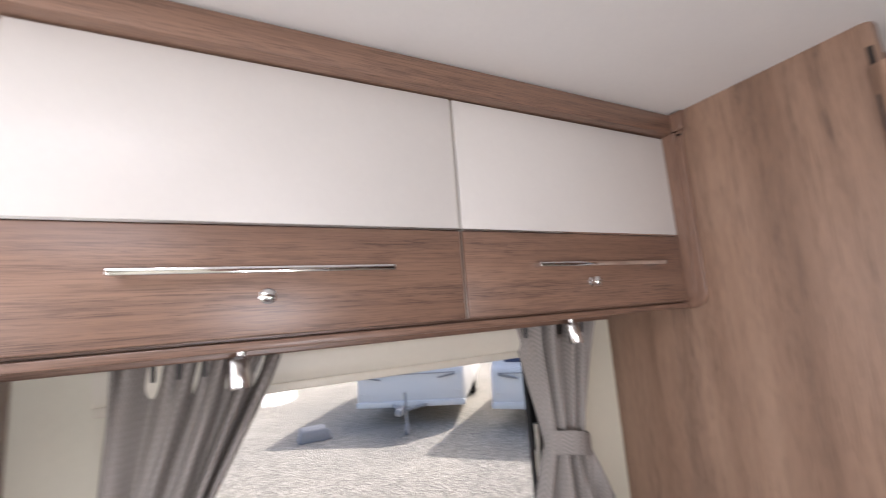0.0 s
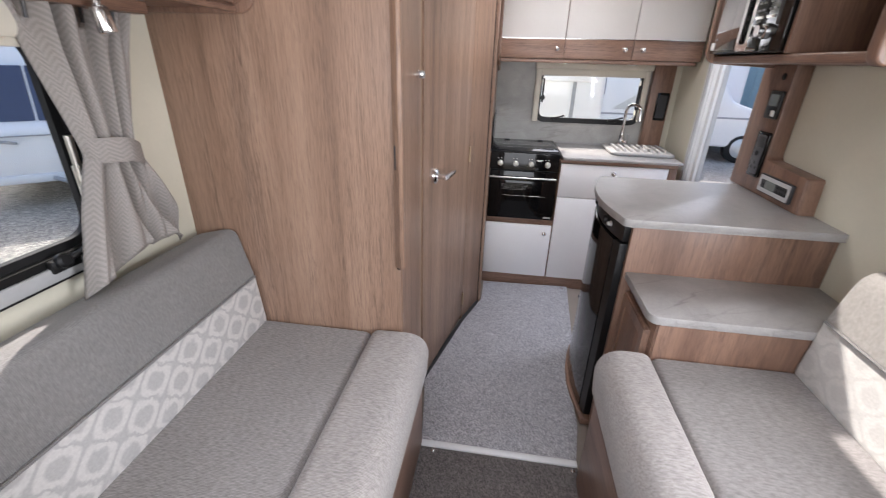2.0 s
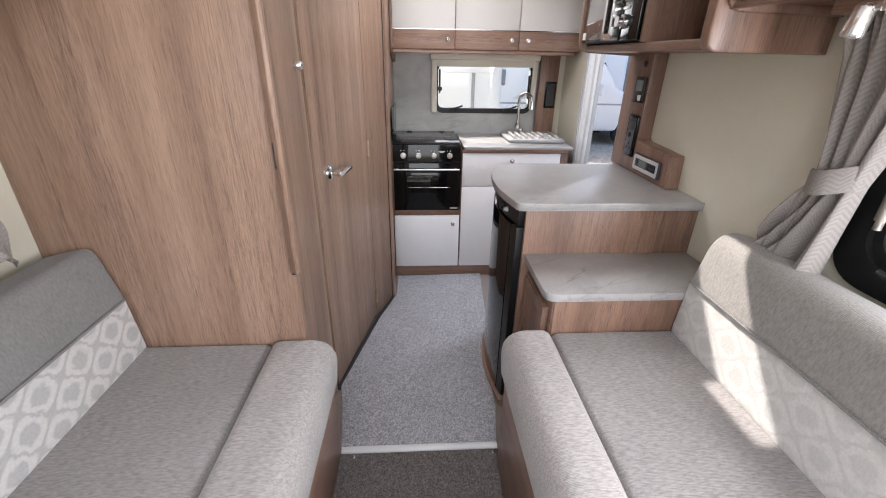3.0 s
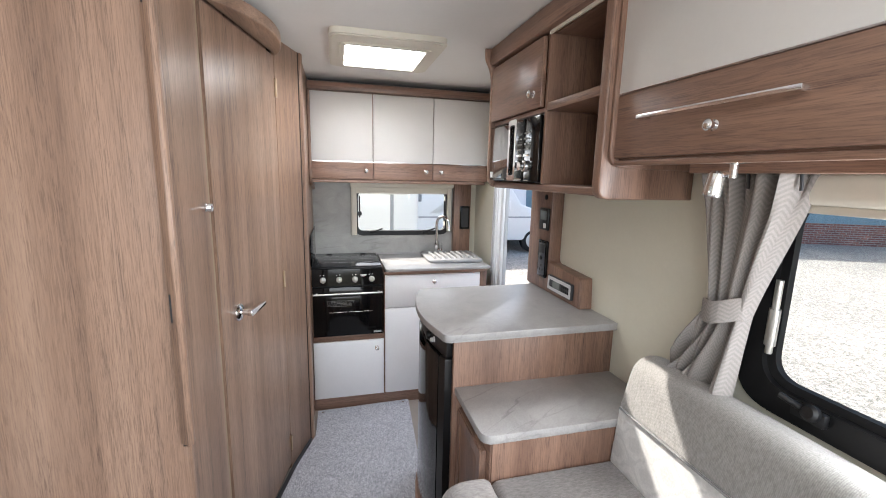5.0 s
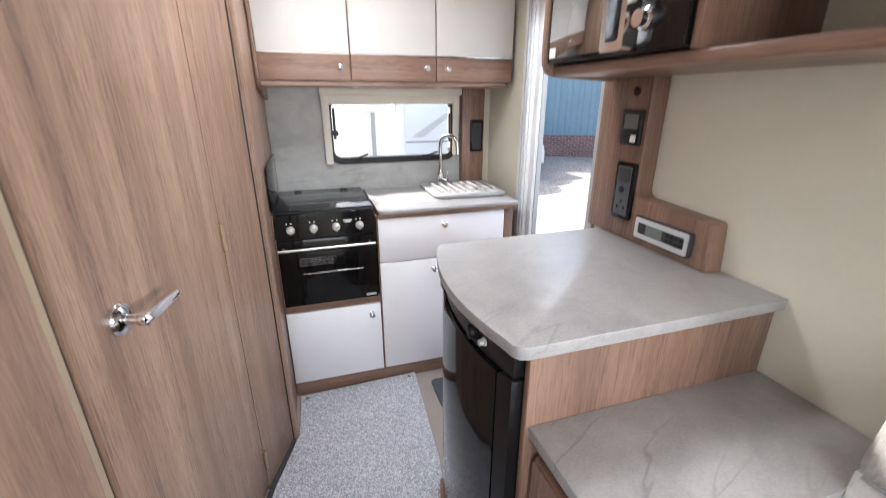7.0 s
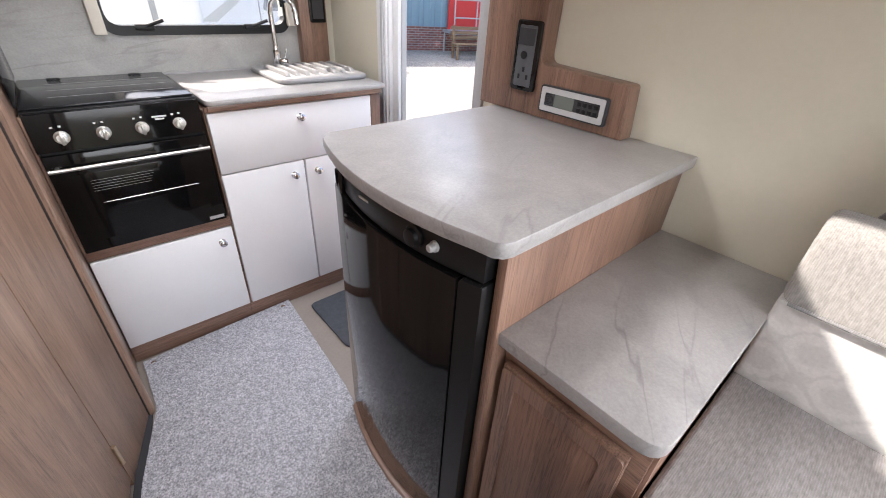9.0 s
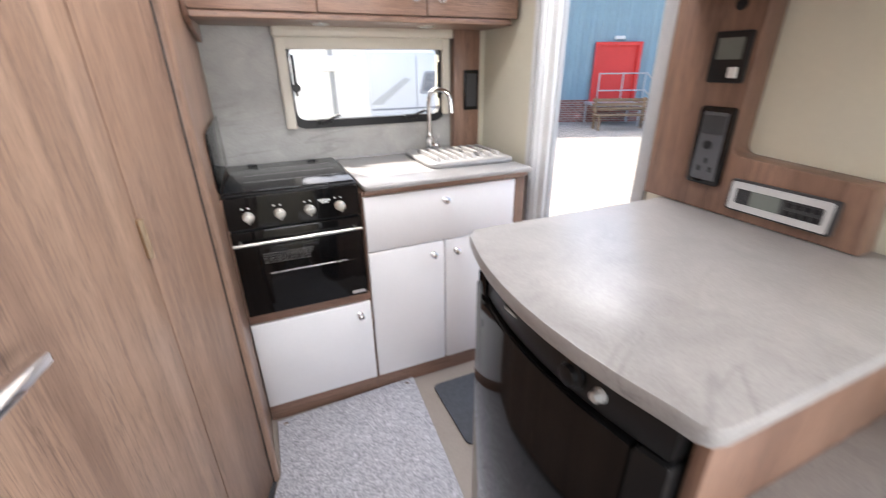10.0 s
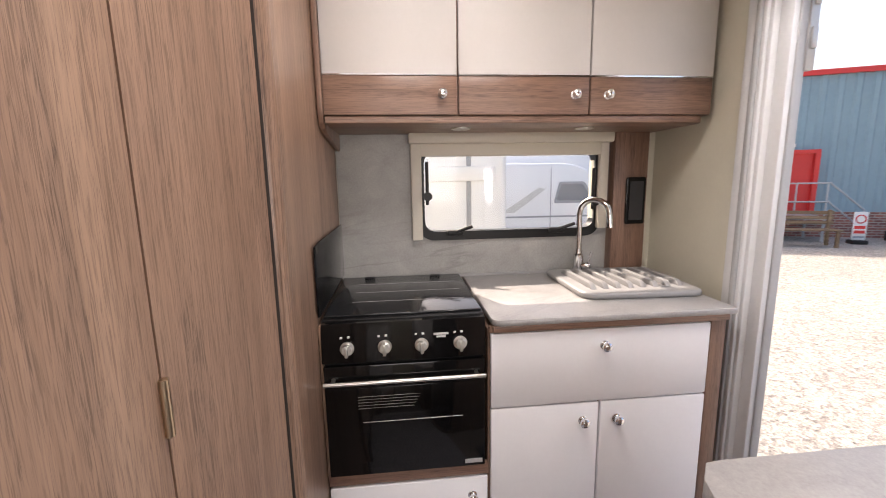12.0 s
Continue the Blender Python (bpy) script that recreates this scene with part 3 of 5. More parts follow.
sb = part("blind_surround", box_bm(KW - 0.035, KW - 0.002, -0.243, -0.206, 1.045, 1.38, 0.004), cream_plastic, kwin, "cream plastic blind side rail")
part("side_rail", box_bm(KW - 0.035, KW - 0.002, -0.925, -0.893, 1.07, 1.38, 0.004), cream_plastic, kwin)
bm = bmesh.new()
box(bm, KW - 0.055, KW - 0.002, -0.935, -0.2, 1.38, 1.418, 0.008)
part("blind_cassette", bm, cream_plastic, kwin, "cream roller-blind cassette")
part("blind_edge", box_bm(KW - 0.032, KW - 0.012, -0.9, -0.24, 1.338, 1.382, 0.004), cream_plastic, kwin)
for cy in (-0.36, -0.74):
    bm = bmesh.new()
    box(bm, KW - 0.035, KW - 0.012, cy - 0.03, cy + 0.03, 1.058, 1.078, 0.005)
    rod(bm, (KW - 0.03, cy, 1.07), (KW - 0.045, cy - 0.06, 1.092), 0.006)
    part("catch", bm, black_satin, kwin)
for cy, z0 in ((-0.875, 1.14), (-0.262, 1.17)):
    bm = bmesh.new()
    rod(bm, (KW - 0.022, cy, z0), (KW - 0.022, cy, z0 + 0.15), 0.006)
    lathe(bm, (KW - 0.02, cy, z0 + 0.03), (-1, 0, 0), [(0, 0.008), (0.015, 0.008), (0.016, 0.016), (0.028, 0.016)], 12)
    part("stay", bm, black_satin, kwin)

# ---- doorway in the right wall ----
dr = tagged(thing("door_1", (2.28, RW, 0), "aluminium caravan door frame, the door open", "door frame"), kind="structure")
for x0, x1, y0, y1, mt in ((2.572, 2.606, RW, RW + 0.012, alu), (2.558, 2.574, RW - 0.02, RW + 0.018, alu_grey), (2.546, 2.56, RW - 0.02, RW + 0.01, alu), (2.534, 2.548, RW - 0.05, RW + 0.002, alu), (2.496, 2.536, RW - 0.05, RW - 0.016, alu), (2.489, 2.498, RW - 0.055, RW - 0.03, alu_grey)):
    part("far_jamb", box_bm(x0, x1, y0, y1, 0.0, 1.86, 0.004), mt, dr)
# near jamb all in the grey tone: its shade is put into the colour
for x0, x1, y0, y1, mt in ((1.985, 2.02, RW, RW + 0.014, alu_grey), (2.018, 2.036, RW - 0.05, RW + 0.006, alu_grey), (2.034, 2.05, RW - 0.055, RW - 0.03, alu_grey)):
    part("near_jamb", box_bm(x0, x1, y0, y1, 0.0, 1.86, 0.004), mt, dr)
part("head", box_bm(2.036, 2.54, RW - 0.05, RW + 0.006, 1.82, 1.86, 0.004), alu, dr)
part("sill", box_bm(2.036, 2.54, RW - 0.07, RW + 0.02, -0.012, 0.014, 0.004), alu, dr)
bm = bmesh.new()
box(bm, 2.484, 2.5, RW - 0.075, RW - 0.05, 1.51, 1.75, 0.003)
box(bm, 2.478, 2.486, RW - 0.07, RW - 0.055, 1.56, 1.61, 0.002)
box(bm, 2.478, 2.486, RW - 0.07, RW - 0.055, 1.66, 1.71, 0.002)
part("latch_plate", bm, silver_plastic, dr, "silver door latch plate")

# ---- wardrobe and washroom block on the left ----
wr = tagged(thing("wall_wardrobe", (1.12, 0.6, 0), "wood-grain wardrobe end panel beside the seat", "wall"), kind="structure")
part("end_panel", slab_bm(rounded([(1.105, LW), (1.105, 0.268), (1.14, 0.268), (1.14, LW)], [0, 0.018, 0, 0]), "z", 0.0, CEIL), wood_up, wr)
WASH = [(1.14, 0.283), (1.435, 0.261), (2.012, 0.138), (2.24, 0.058), (2.27, 0.05), (KW, 0.052)]


def along(a, b, t, off=0.0):
    """A plan point between a and b, pushed out to the walking side by off."""
    a, b = Vector(a), Vector(b)
    d = (b - a).normalized()
    n = Vector((d.y, -d.x))
    return tuple(a + (b - a) * t + n * off)


def panel_on(a, b, t0, t1, z0, z1, o0, o1, r=0.003):
    """A board on the line a-b between shares t0 and t1 of it, from depth o0 to o1."""
    q = [along(a, b, t0, o0), along(a, b, t1, o0), along(a, b, t1, o1), along(a, b, t0, o1)]
    return slab_bm(q, "z", z0, z1, r=r)


wb = tagged(thing("wall_washroom", (2.0, 0.4, 0), "wood-grain washroom partition running to the kitchen", "wall"), kind="structure")
bm = bmesh.new()
back = [(x, y + 0.03) for x, y in WASH]
slab(bm, back + [(KW, 0.1), (1.14, 0.33)], "z", 0.0, CEIL)
part("core", bm, wood_up, wb)
part("fixed_panel", panel_on(WASH[2], WASH[3], 0.009, 0.988, 0.0, CEIL - 0.002, -0.03, 0.0), wood_up, wb)
part("kitchen_side_panel", panel_on((2.28, 0.05), (KW, 0.052), 0.0, 0.995, 0.0, CEIL - 0.002, -0.03, 0.0), wood_up, wb)
bm = bmesh.new()
slab(bm, rounded([(2.235, 0.09), (2.235, 0.052), (2.25, 0.04), (2.275, 0.04), (2.275, 0.09)], [0, 0.012, 0.014, 0.01, 0]), "z", 0.0, CEIL - 0.004)
part("corner_moulding", bm, wood_up, wb)
for x0, y0 in ((2.2325, 0.0555),):
    part("gap", box_bm(x0 + 0.0006, x0 + 0.0022, y0, y0 + 0.02, 0.0, CEIL - 0.004), gap_dark, wb)
part("hinge_gap", panel_on(WASH[2], WASH[3], -0.03, 0.03, 0.0, CEIL - 0.004, -0.029, -0.012, 0.001), gap_dark, wb)
part("skirting", panel_on(WASH[1], WASH[3], 0.0, 0.99, 0.0, 0.012, -0.02, 0.01, 0.002), dark_grey, wb)

wd = thing("wardrobe_door", (1.28, 0.26, 0.1), "narrow wood-grain wardrobe door with a full-height grip", "wardrobe door")
part("panel", panel_on(WASH[0], WASH[1], 0.0, 0.9, 0.03, 1.985, -0.02, 0.0), wood_up, wd)
part("gap", box_bm(1.1055, 1.132, 0.272, 0.285, 0.78, 1.985), gap_dark, wd)
part("lower_edge", box_bm(1.1055, 1.1395, 0.2705, 0.285, 0.03, 0.778, 0.001), wood_up, wd)
part("grip", slab_bm(rounded([(1.1, 0.284), (1.087, 0.264), (1.09, 0.2535), (1.104, 0.2525), (1.165, 0.2775), (1.165, 0.284)], [0.002, 0.003, 0.004, 0.004, 0.006, 0]), "z", 0.79, 1.945, r=0.003), wood_up, wd, "raised wooden grip strip")
for z in (1.148, 1.85):
    part("hinge", box_bm(1.094, 1.1035, 0.2685, 0.2795, z - 0.036, z + 0.036, 0.002), dark_grey, wd, "dark steel hinge")
lp = Vector((*along(WASH[0], WASH[1], 0.755, 0.0), 1.366))
bm = bmesh.new()
lathe(bm, lp, (-0.07, -1, 0), [(0, 0.013), (0.008, 0.013), (0.01, 0.009), (0.016, 0.014), (0.024, 0.012), (0.027, 0.006)])
part("lock_knob", bm, chrome, wd, "chrome push-button lock")
ds = tagged(thing("door_trim", (1.43, 0.26, 0), "pale wooden strip with dark gaps between the doors", "trim"), kind="structure")
part("gap_backing", panel_on(WASH[0], WASH[1], 0.88, 1.04, 0.0, CEIL - 0.03, -0.022, -0.012), gap_dark, ds)
part("strip", panel_on(WASH[0], WASH[1], 0.922, 0.98, 0.0, CEIL - 0.03, -0.012, -0.004), beige_seal, ds)

wdoor = thing("washroom_door", (1.72, 0.2, 0.03), "wood-grain washroom door with chrome lever handle, closed", "door")
part("leaf", panel_on(WASH[1], WASH[2], 0.012, 0.998, 0.03, 1.955, -0.028, 0.0), wood_up, wdoor)
hp, hn = along(WASH[1], WASH[2], 0.2, 0.0), Vector((-0.209, -0.978, 0))
hd = Vector((0.978, -0.209, 0))
hb = Vector((*hp, 0.985))
bm = bmesh.new()
lathe(bm, hb, hn, [(0, 0.031), (0.008, 0.031), (0.014, 0.026), (0.018, 0.014), (0.019, 0.0105), (0.05, 0.0105)])
hm = part("handle", bm, chrome, wdoor, "chrome lever handle")
bm = bmesh.new()
slab(bm, rounded([(-0.014, -0.012), (0.05, -0.011), (0.112, -0.006), (0.112, 0.008), (0.05, 0.011), (-0.014, 0.012)], [0.011, 0.02, 0.003, 0.003, 0.02, 0.011]), "z", 0.04, 0.056, r=0.002)
bmesh.ops.transform(bm, matrix=Matrix(((hd.x, 0, hn.x, hb.x), (hd.y, 0, hn.y, hb.y), (0, 1, 0, hb.z), (0, 0, 0, 1))), verts=bm.verts)
part("lever", bm, chrome, hm)
for z in (0.145, 0.985, 1.825):
    bm = bmesh.new()
    c = Vector((*along(WASH[1], WASH[2], 1.0, 0.004), z))
    rod(bm, c - Vector((0, 0, 0.038)), c + Vector((0, 0, 0.038)), 0.006)
    part("hinge", bm, brass, wdoor)

# curved pelmet over the washroom door
a, b = Vector(WASH[1]), Vector(WASH[2])
d2 = (b - a).normalized()
n2 = Vector((d2.y, -d2.x))
prof = [tuple(a + d2 * (0.02 + 0.6 * i / 14) + n2 * (0.095 * math.sin(math.pi * i / 14) ** 0.75)) for i in range(15)]
bm = bmesh.new()
slab(bm, prof, "z", 1.962, 2.005, r=0.006, seg=3)
pel = single("door_pelmet", bm, wood_shelf, "curved wooden pelmet above the washroom door", "pelmet")

# ---- carpets, floor strip, mat ----
bm = bmesh.new()
slab(bm, [(1.115, 0.2), (1.36, 0.235), (1.45, 0.255), (2.0, 0.12), (2.25, 0.035), (2.5, 0.03), (2.525, -0.54), (1.95, -0.5), (1.6, -0.44), (1.3, -0.44), (1.115, -0.41)], "z", 0.001, 0.013, r=0.004)
single("carpet", bm, carpet_blue, "blue-grey cut-pile carpet in the kitchen aisle", "carpet")
single("carpet", slab_bm([(-0.9, 0.2), (1.085, 0.2), (1.085, -0.41), (-0.9, -0.41)], "z", 0.001, 0.013, r=0.004), carpet_brown, "dark grey cut-pile carpet between the seats", "carpet")
st = thing("floor_strip", (1.1, -0.1, 0), "metal threshold strip between two carpets", "threshold")
part("strip", box_bm(1.086, 1.114, -0.41, 0.2, 0.0005, 0.017, 0.003), alu, st)
for y in (0.145, -0.39):
    bm = bmesh.new()
    lathe(bm, (1.067, y, 0.012), (0, 0, 1), [(0, 0.008), (0.003, 0.008), (0.005, 0.004)], 10)
    part("stud", bm, chrome, st)
for x, y in ((2.47, 0.0), (2.49, -0.5)):
    bm = bmesh.new()
    lathe(bm, (x, y, 0.0125), (0, 0, 1), [(0, 0.009), (0.003, 0.009), (0.005, 0.004)], 10)
    single("carpet_stud", bm, chrome, "chrome press stud holding the carpet", "stud", "carpet studs")
single("door_mat", slab_bm(rrect(2.1, 2.44, -1.07, -0.6, 0.03), "z", 0.001, 0.01, r=0.003), mat_rubber, "dark ribbed mat inside the doorway", "mat")

# ---- overhead lockers ----


def knob(bm, at, way, s=1.0):
    lathe(bm, at, way, [(0, 0.0125 * s), (0.003 * s, 0.0125 * s), (0.005 * s, 0.008 * s), (0.012 * s, 0.008 * s), (0.016 * s, 0.0125 * s), (0.022 * s, 0.013 * s), (0.026 * s, 0.009 * s), (0.0275 * s, 0.003 * s)])


def bar_handle(bm, x0, x1, y, z, out):
    ya, yb = sorted((y - 0.018 * out, y - 0.027 * out))
    box(bm, x0, x1, ya, yb, z - 0.005, z + 0.005, 0.002)
    for x in (x0 + 0.012, x1 - 0.012):
        box(bm, x - 0.006, x + 0.006, *sorted((y, y - 0.02 * out)), z - 0.005, z + 0.005, 0.001)


def overhead_locker(face, wall, out, x_from, x_to, doors, zb, zw, zt, end, label):
    """A run of overhead lockers along a side wall. out: +1 where the wall lies at +y."""
    lk = thing("overhead_locker", ((x_from + x_to) / 2, wall, zb), label, "overhead locker")
    w0, w1 = sorted((face + 0.018 * out, wall))
    part("body", box_bm(x_from, x_to, w0, w1, zb - 0.008, CEIL - 0.002), wood_along, lk)
    c0, c1 = sorted((face - 0.028 * out, face + 0.018 * out))
    part("cornice", box_bm(x_from, x_to, c0, c1, zt + 0.003, CEIL - 0.003, 0.006), wood_along, lk)
    f0, f1 = sorted((face, face + 0.017 * out))
    part("bottom_rail", box_bm(x_from, x_to, *sorted((face + 0.003 * out, face + 0.017 * out)), zb - 0.02, zb - 0.006, 0.003), wood_along, lk)
    for x0, x1, h0, h1, kx in doors:
        d = part("door", box_bm(x0 + 0.003, x1 - 0.003, f0, f1, zb, zw - 0.002, 0.003), wood_along, lk, "flap door, white above and wood below")
        part("white_panel", box_bm(x0 + 0.003, x1 - 0.003, f0, f1, zw + 0.002, zt, 0.002), white_gloss, d, "glossy white flap panel")
        part("trim_strip", box_bm(x0 + 0.003, x1 - 0.003, *sorted((face - 0.002 * out, face + 0.01 * out)), zw - 0.0018, zw + 0.0018), chrome, d, "chrome trim strip")
        bm = bmesh.new()
        bar_handle(bm, h0, h1, face, (zb + zw) / 2 + 0.012, out)
        part("handle", bm, chrome, d, "chrome bar handle")
        bm = bmesh.new()
        knob(bm, (kx, face, (zb + zw) / 2 - 0.027), (0, -out, 0), 0.9)
        part("lock_knob", bm, chrome, d)
        part("gap_strip", box_bm(x0 - 0.0025, x0 + 0.0025, *sorted((face + 0.006 * out, face + 0.016 * out)), zb, zt), steel, lk)
    if end:
        lo, hi, zlow = end
        if out > 0:
            # flat board on the wardrobe side with a rounded bead along its rim
            for lip, x0, x1, rr in ((0.046, hi - 0.011, hi, 0.055), (0.024, lo, hi - 0.011, 0.04)):
                e = [(wall, CEIL - 0.004), (wall, zlow + 0.05 - lip), (face - lip, zlow + 0.05 - lip), (face - lip, CEIL - 0.07), (face - 0.06, CEIL - 0.045), (face - 0.06, CEIL - 0.004)]
                part("end_moulding", slab_bm(rounded(e, [0, 0, rr, 0.03, 0.02, 0]), "x", x0, x1, r=(x1 - x0) * 0.4, seg=3), wood_post, lk, "rounded wooden end moulding")
        else:
            e = [(wall, CEIL - 0.004), (wall, zlow), (face + 0.03, zlow), (face + 0.03, CEIL - 0.07), (face + 0.06, CEIL - 0.05), (face + 0.06, CEIL - 0.004)]
            part("end_moulding", slab_bm(rounded(e, [0, 0, 0.035, 0.03, 0.02, 0]), "x", lo, hi, r=0.006, seg=3), wood_post, lk, "rounded wooden end moulding")
            b = [(wall, CEIL - 0.004), (wall, 1.5), (face + 0.012, 1.505), (face + 0.012, CEIL - 0.06)]
            part("inner_bead", slab_bm(rounded(b, [0, 0, 0.045, 0]), "x", lo - 0.012, lo, r=0.005, seg=3), wood_post, lk)
    return lk


overhead_locker(0.694, LW, 1, -0.3, 1.0915, [(-0.245, 0.424, -0.114, 0.276, 0.077), (0.424, 1.0865, 0.589, 0.985, 0.752)], 1.532, 1.702, 1.973, (1.087, 1.1045, 1.505),
                "overhead lockers with white and walnut flap doors along the window wall")
overhead_locker(-0.835, RW, -1, -0.3, 1.036, [(0.376, 1.034, 0.545, 0.918, 0.718)], 1.53, 1.692, 1.98, (1.034, 1.07, 1.418),
                "overhead locker with white and walnut flap door above the seat")
for nm, ya, yb, x1 in (("trim_left", LW - 0.13, LW - 0.003, 0.97), ("trim_right", RW + 0.003, RW + 0.13, 0.925)):
    structure(nm, box_bm(-0.3, x1, ya, yb, 1.494, 1.5215, 0.003), wood_along, "dark wooden batten under the locker above the curtain")
single("bulkhead", box_bm(-0.33, -0.3, 0.72, LW - 0.002, 0.93, 1.52, 0.004), wood_up, "dark wooden upright bulkhead under the locker", "bulkhead")

# ---- seats ----


def sofa(name, out, y_front, y_seam, y_back, wall, x0, x1, zs, soft_top, label):
    """A long caravan seat: boarded base, cushion with a rolled front, and a backrest against the wall. out: +1 on the +y side."""
    s = thing(name, ((x0 + x1) / 2, (y_front + wall) / 2, 0), label, "sofa")
    yb = y_front + 0.03 * out
    part("base", box_bm(x0, x1, *sorted((yb, wall - 0.002 * out)), 0.0, zs - 0.15, 0.004), wood_along, s, "wood-grain seat base")
    top = [(y_seam, zs - 0.15), (y_back + 0.05 * out, zs - 0.15), (y_back + 0.05 * out, zs), (y_seam, zs)]
    part("seat_cushion", slab_bm(rounded(top, [0, 0, 0.0, 0.03], 4), "x", x0, x1 - 0.004, r=0.012, seg=4), seat_cloth, s, "grey slub seat cushion")
    f = [(y_seam - 0.001 * out, zs - 0.15), (y_seam - 0.001 * out, zs + 0.016), (y_front - 0.004 * out, zs + 0.022), (y_front + 0.012 * out, zs - 0.17)]
    part("front_roll", slab_bm(rounded(f, [0, 0.035, 0.1, 0.03], 8), "x", x0, x1 - 0.006, r=0.016, seg=4), bolster_cloth, s, "lighter grey rolled front edge")
    br = [(y_back - 0.006 * out, zs - 0.02), (y_back + 0.012 * out, zs + 0.185), (y_back + 0.06 * out, zs + 0.185), (y_back + 0.06 * out, zs - 0.02)]
    # the right seat takes the cloths with sunlight in their colours
    bk = part("backrest_panel", slab_bm(rounded(br, [0.035, 0, 0, 0], 5), "x", x0, x1 - 0.004, r=0.01, seg=3), pattern_cloth if out > 0 else sunlit_pattern_cloth, s, "cream lozenge-patterned lower backrest")
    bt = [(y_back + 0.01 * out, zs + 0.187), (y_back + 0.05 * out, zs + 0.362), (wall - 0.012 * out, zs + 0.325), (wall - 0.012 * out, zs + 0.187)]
    part("backrest_top", slab_bm(rounded(bt, [0, soft_top, soft_top * 0.6, 0], 8), "x", x0, x1 - 0.003, r=0.018, seg=4), back_cloth if out > 0 else back_cloth_sunlit, s, "plain grey upper backrest")
    part("piping", rod_bm((x0 + 0.02, y_back + 0.004 * out, zs + 0.186), (x1 - 0.02, y_back + 0.004 * out, zs + 0.186), 0.0035, 8), back_cloth, bk)
    return s


sofa("sofa_left", 1, 0.165, 0.375, 0.775, LW, -1.0, 1.102, 0.53, 0.04, "long grey upholstered seat under the window, patterned backrest")
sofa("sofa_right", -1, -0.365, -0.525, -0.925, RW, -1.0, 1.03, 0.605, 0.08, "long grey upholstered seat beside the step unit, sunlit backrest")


def curtain(name, wall, out, xt0, xt1, xm0, xm1, xb0, xb1, zt, zm, zb, shift, label):
    """A gathered curtain tied back in the middle, hanging from the pelmet and flaring below its tie."""
    c = thing(name, ((xt0 + xt1) / 2, wall - 0.08 * out, zb), label, "curtain", "tied curtains")
    bm = bmesh.new()
    uv = bm.loops.layers.uv.new("UVMap")
    nu, nv = 96, 46
    rows, rng = [], random.Random(5 + round(10 * abs(xm0)))
    ph = [rng.uniform(0, 6.28) for _ in range(6)]
    for j in range(nv + 1):
        z = zt + (zb - zt) * j / nv
        if z > zm:
            t = (zt - z) / (zt - zm)
            e = 0.75 * t + 0.25 * t * t * (3 - 2 * t)
            a, b, amp = xt0 + (xm0 - xt0) * e, xt1 + (xm1 - xt1) * e, 0.036 - 0.012 * e
        else:
            t = (zm - z) / (zm - zb)
            e = t ** 0.95
            a, b, amp = xm0 + (xb0 - xm0) * e, xm1 + (xb1 - xm1) * e, 0.024 + 0.022 * e
        row = []
        for i in range(nu + 1):
            s = i / nu
            w = s + 0.05 * math.sin(5.1 * s + ph[5]) + 0.03 * math.sin(12.7 * s + ph[1])
            top = max(0.0, 1 - (zt - z) / 0.09)
            low = max(0.0, zm - z) / (zm - zb)
            fold = math.sin(2 * math.pi * (4.2 - 1.3 * low) * w + ph[0] + 0.9 * math.sin(4 * z + ph[1])) * (0.8 + 0.3 * math.sin(5 * s + ph[4])) + (0.22 + 0.5 * top) * math.sin(2 * math.pi * 9.3 * w + ph[2] + 3 * z)
            y = wall - (0.075 + shift * (1 - t if z > zm else 1 - 0.2 * t)) * out + amp * fold * out * 0.75
            droop = (0.03 * math.sin(math.pi * s * 1.3 + ph[3]) - 0.022 * fold) * (max(0, j - nv + 12) / 12)
            row.append(bm.verts.new((a + (b - a) * s + 0.006 * math.sin(9 * s + 4 * z + ph[4]), y, z + droop)))
        rows.append(row)
    for j in range(nv):
        for i in range(nu):
            f = bm.faces.new((rows[j][i], rows[j][i + 1], rows[j + 1][i + 1], rows[j + 1][i]))
            for lp, (ii, jj) in zip(f.loops, ((i, j), (i + 1, j), (i + 1, j + 1), (i, j + 1))):
                lp[uv].uv = (0.62 * ii / nu, (zt - zb) * jj / nv)
    ob = part("drape", bm, curtain_cloth, c)
    sol = ob.modifiers.new("thickness", "SOLIDIFY")
    sol.thickness = 0.003
    cx, cy, rx = (xm0 + xm1) / 2, wall - (0.075 + 0.0 * shift) * out, (xm1 - xm0) / 2 + 0.005
    bm = bmesh.new()
    uv = bm.loops.layers.uv.new("UVMap")
    seg, rr = 28, []
    for z, k in ((zm + 0.029, 0.96), (zm + 0.024, 1.0), (zm - 0.024, 1.0), (zm - 0.029, 0.96)):
        rr.append([bm.verts.new((cx + rx * k * math.cos(t), cy + (0.042 + 0.004 * math.cos(4 * t)) * k * math.sin(t), z - 0.016 * math.cos(t) + 0.004 * math.sin(3 * t))) for t in (2 * math.pi * i / seg for i in range(seg))])
    for p, q, v0 in zip(rr, rr[1:], (0, 0.005, 0.065)):
        for i in range(seg):
            f = bm.faces.new((p[i], p[(i + 1) % seg], q[(i + 1) % seg], q[i]))
            for lp, uvv in zip(f.loops, ((i, 0), (i + 1, 0), (i + 1, 1), (i, 1))):
                lp[uv].uv = (uvv[0] * 0.011, v0 + 0.06 * uvv[1])
    part("tie_back", bm, curtain_cloth, c, "matching cloth tie-back")
    bm = bmesh.new()
    box(bm, xt0, xt1, *sorted((wall - 0.1 * out, wall - 0.085 * out)), zt + 0.004, zt + 0.01, 0.002)
    for k in range(7):
        x = xt0 + (xt1 - xt0) * (k + 0.5) / 7
        rod(bm, (x, wall - 0.09 * out, zt), (x, wall - 0.085 * out, zt - 0.035), 0.0035, 8)
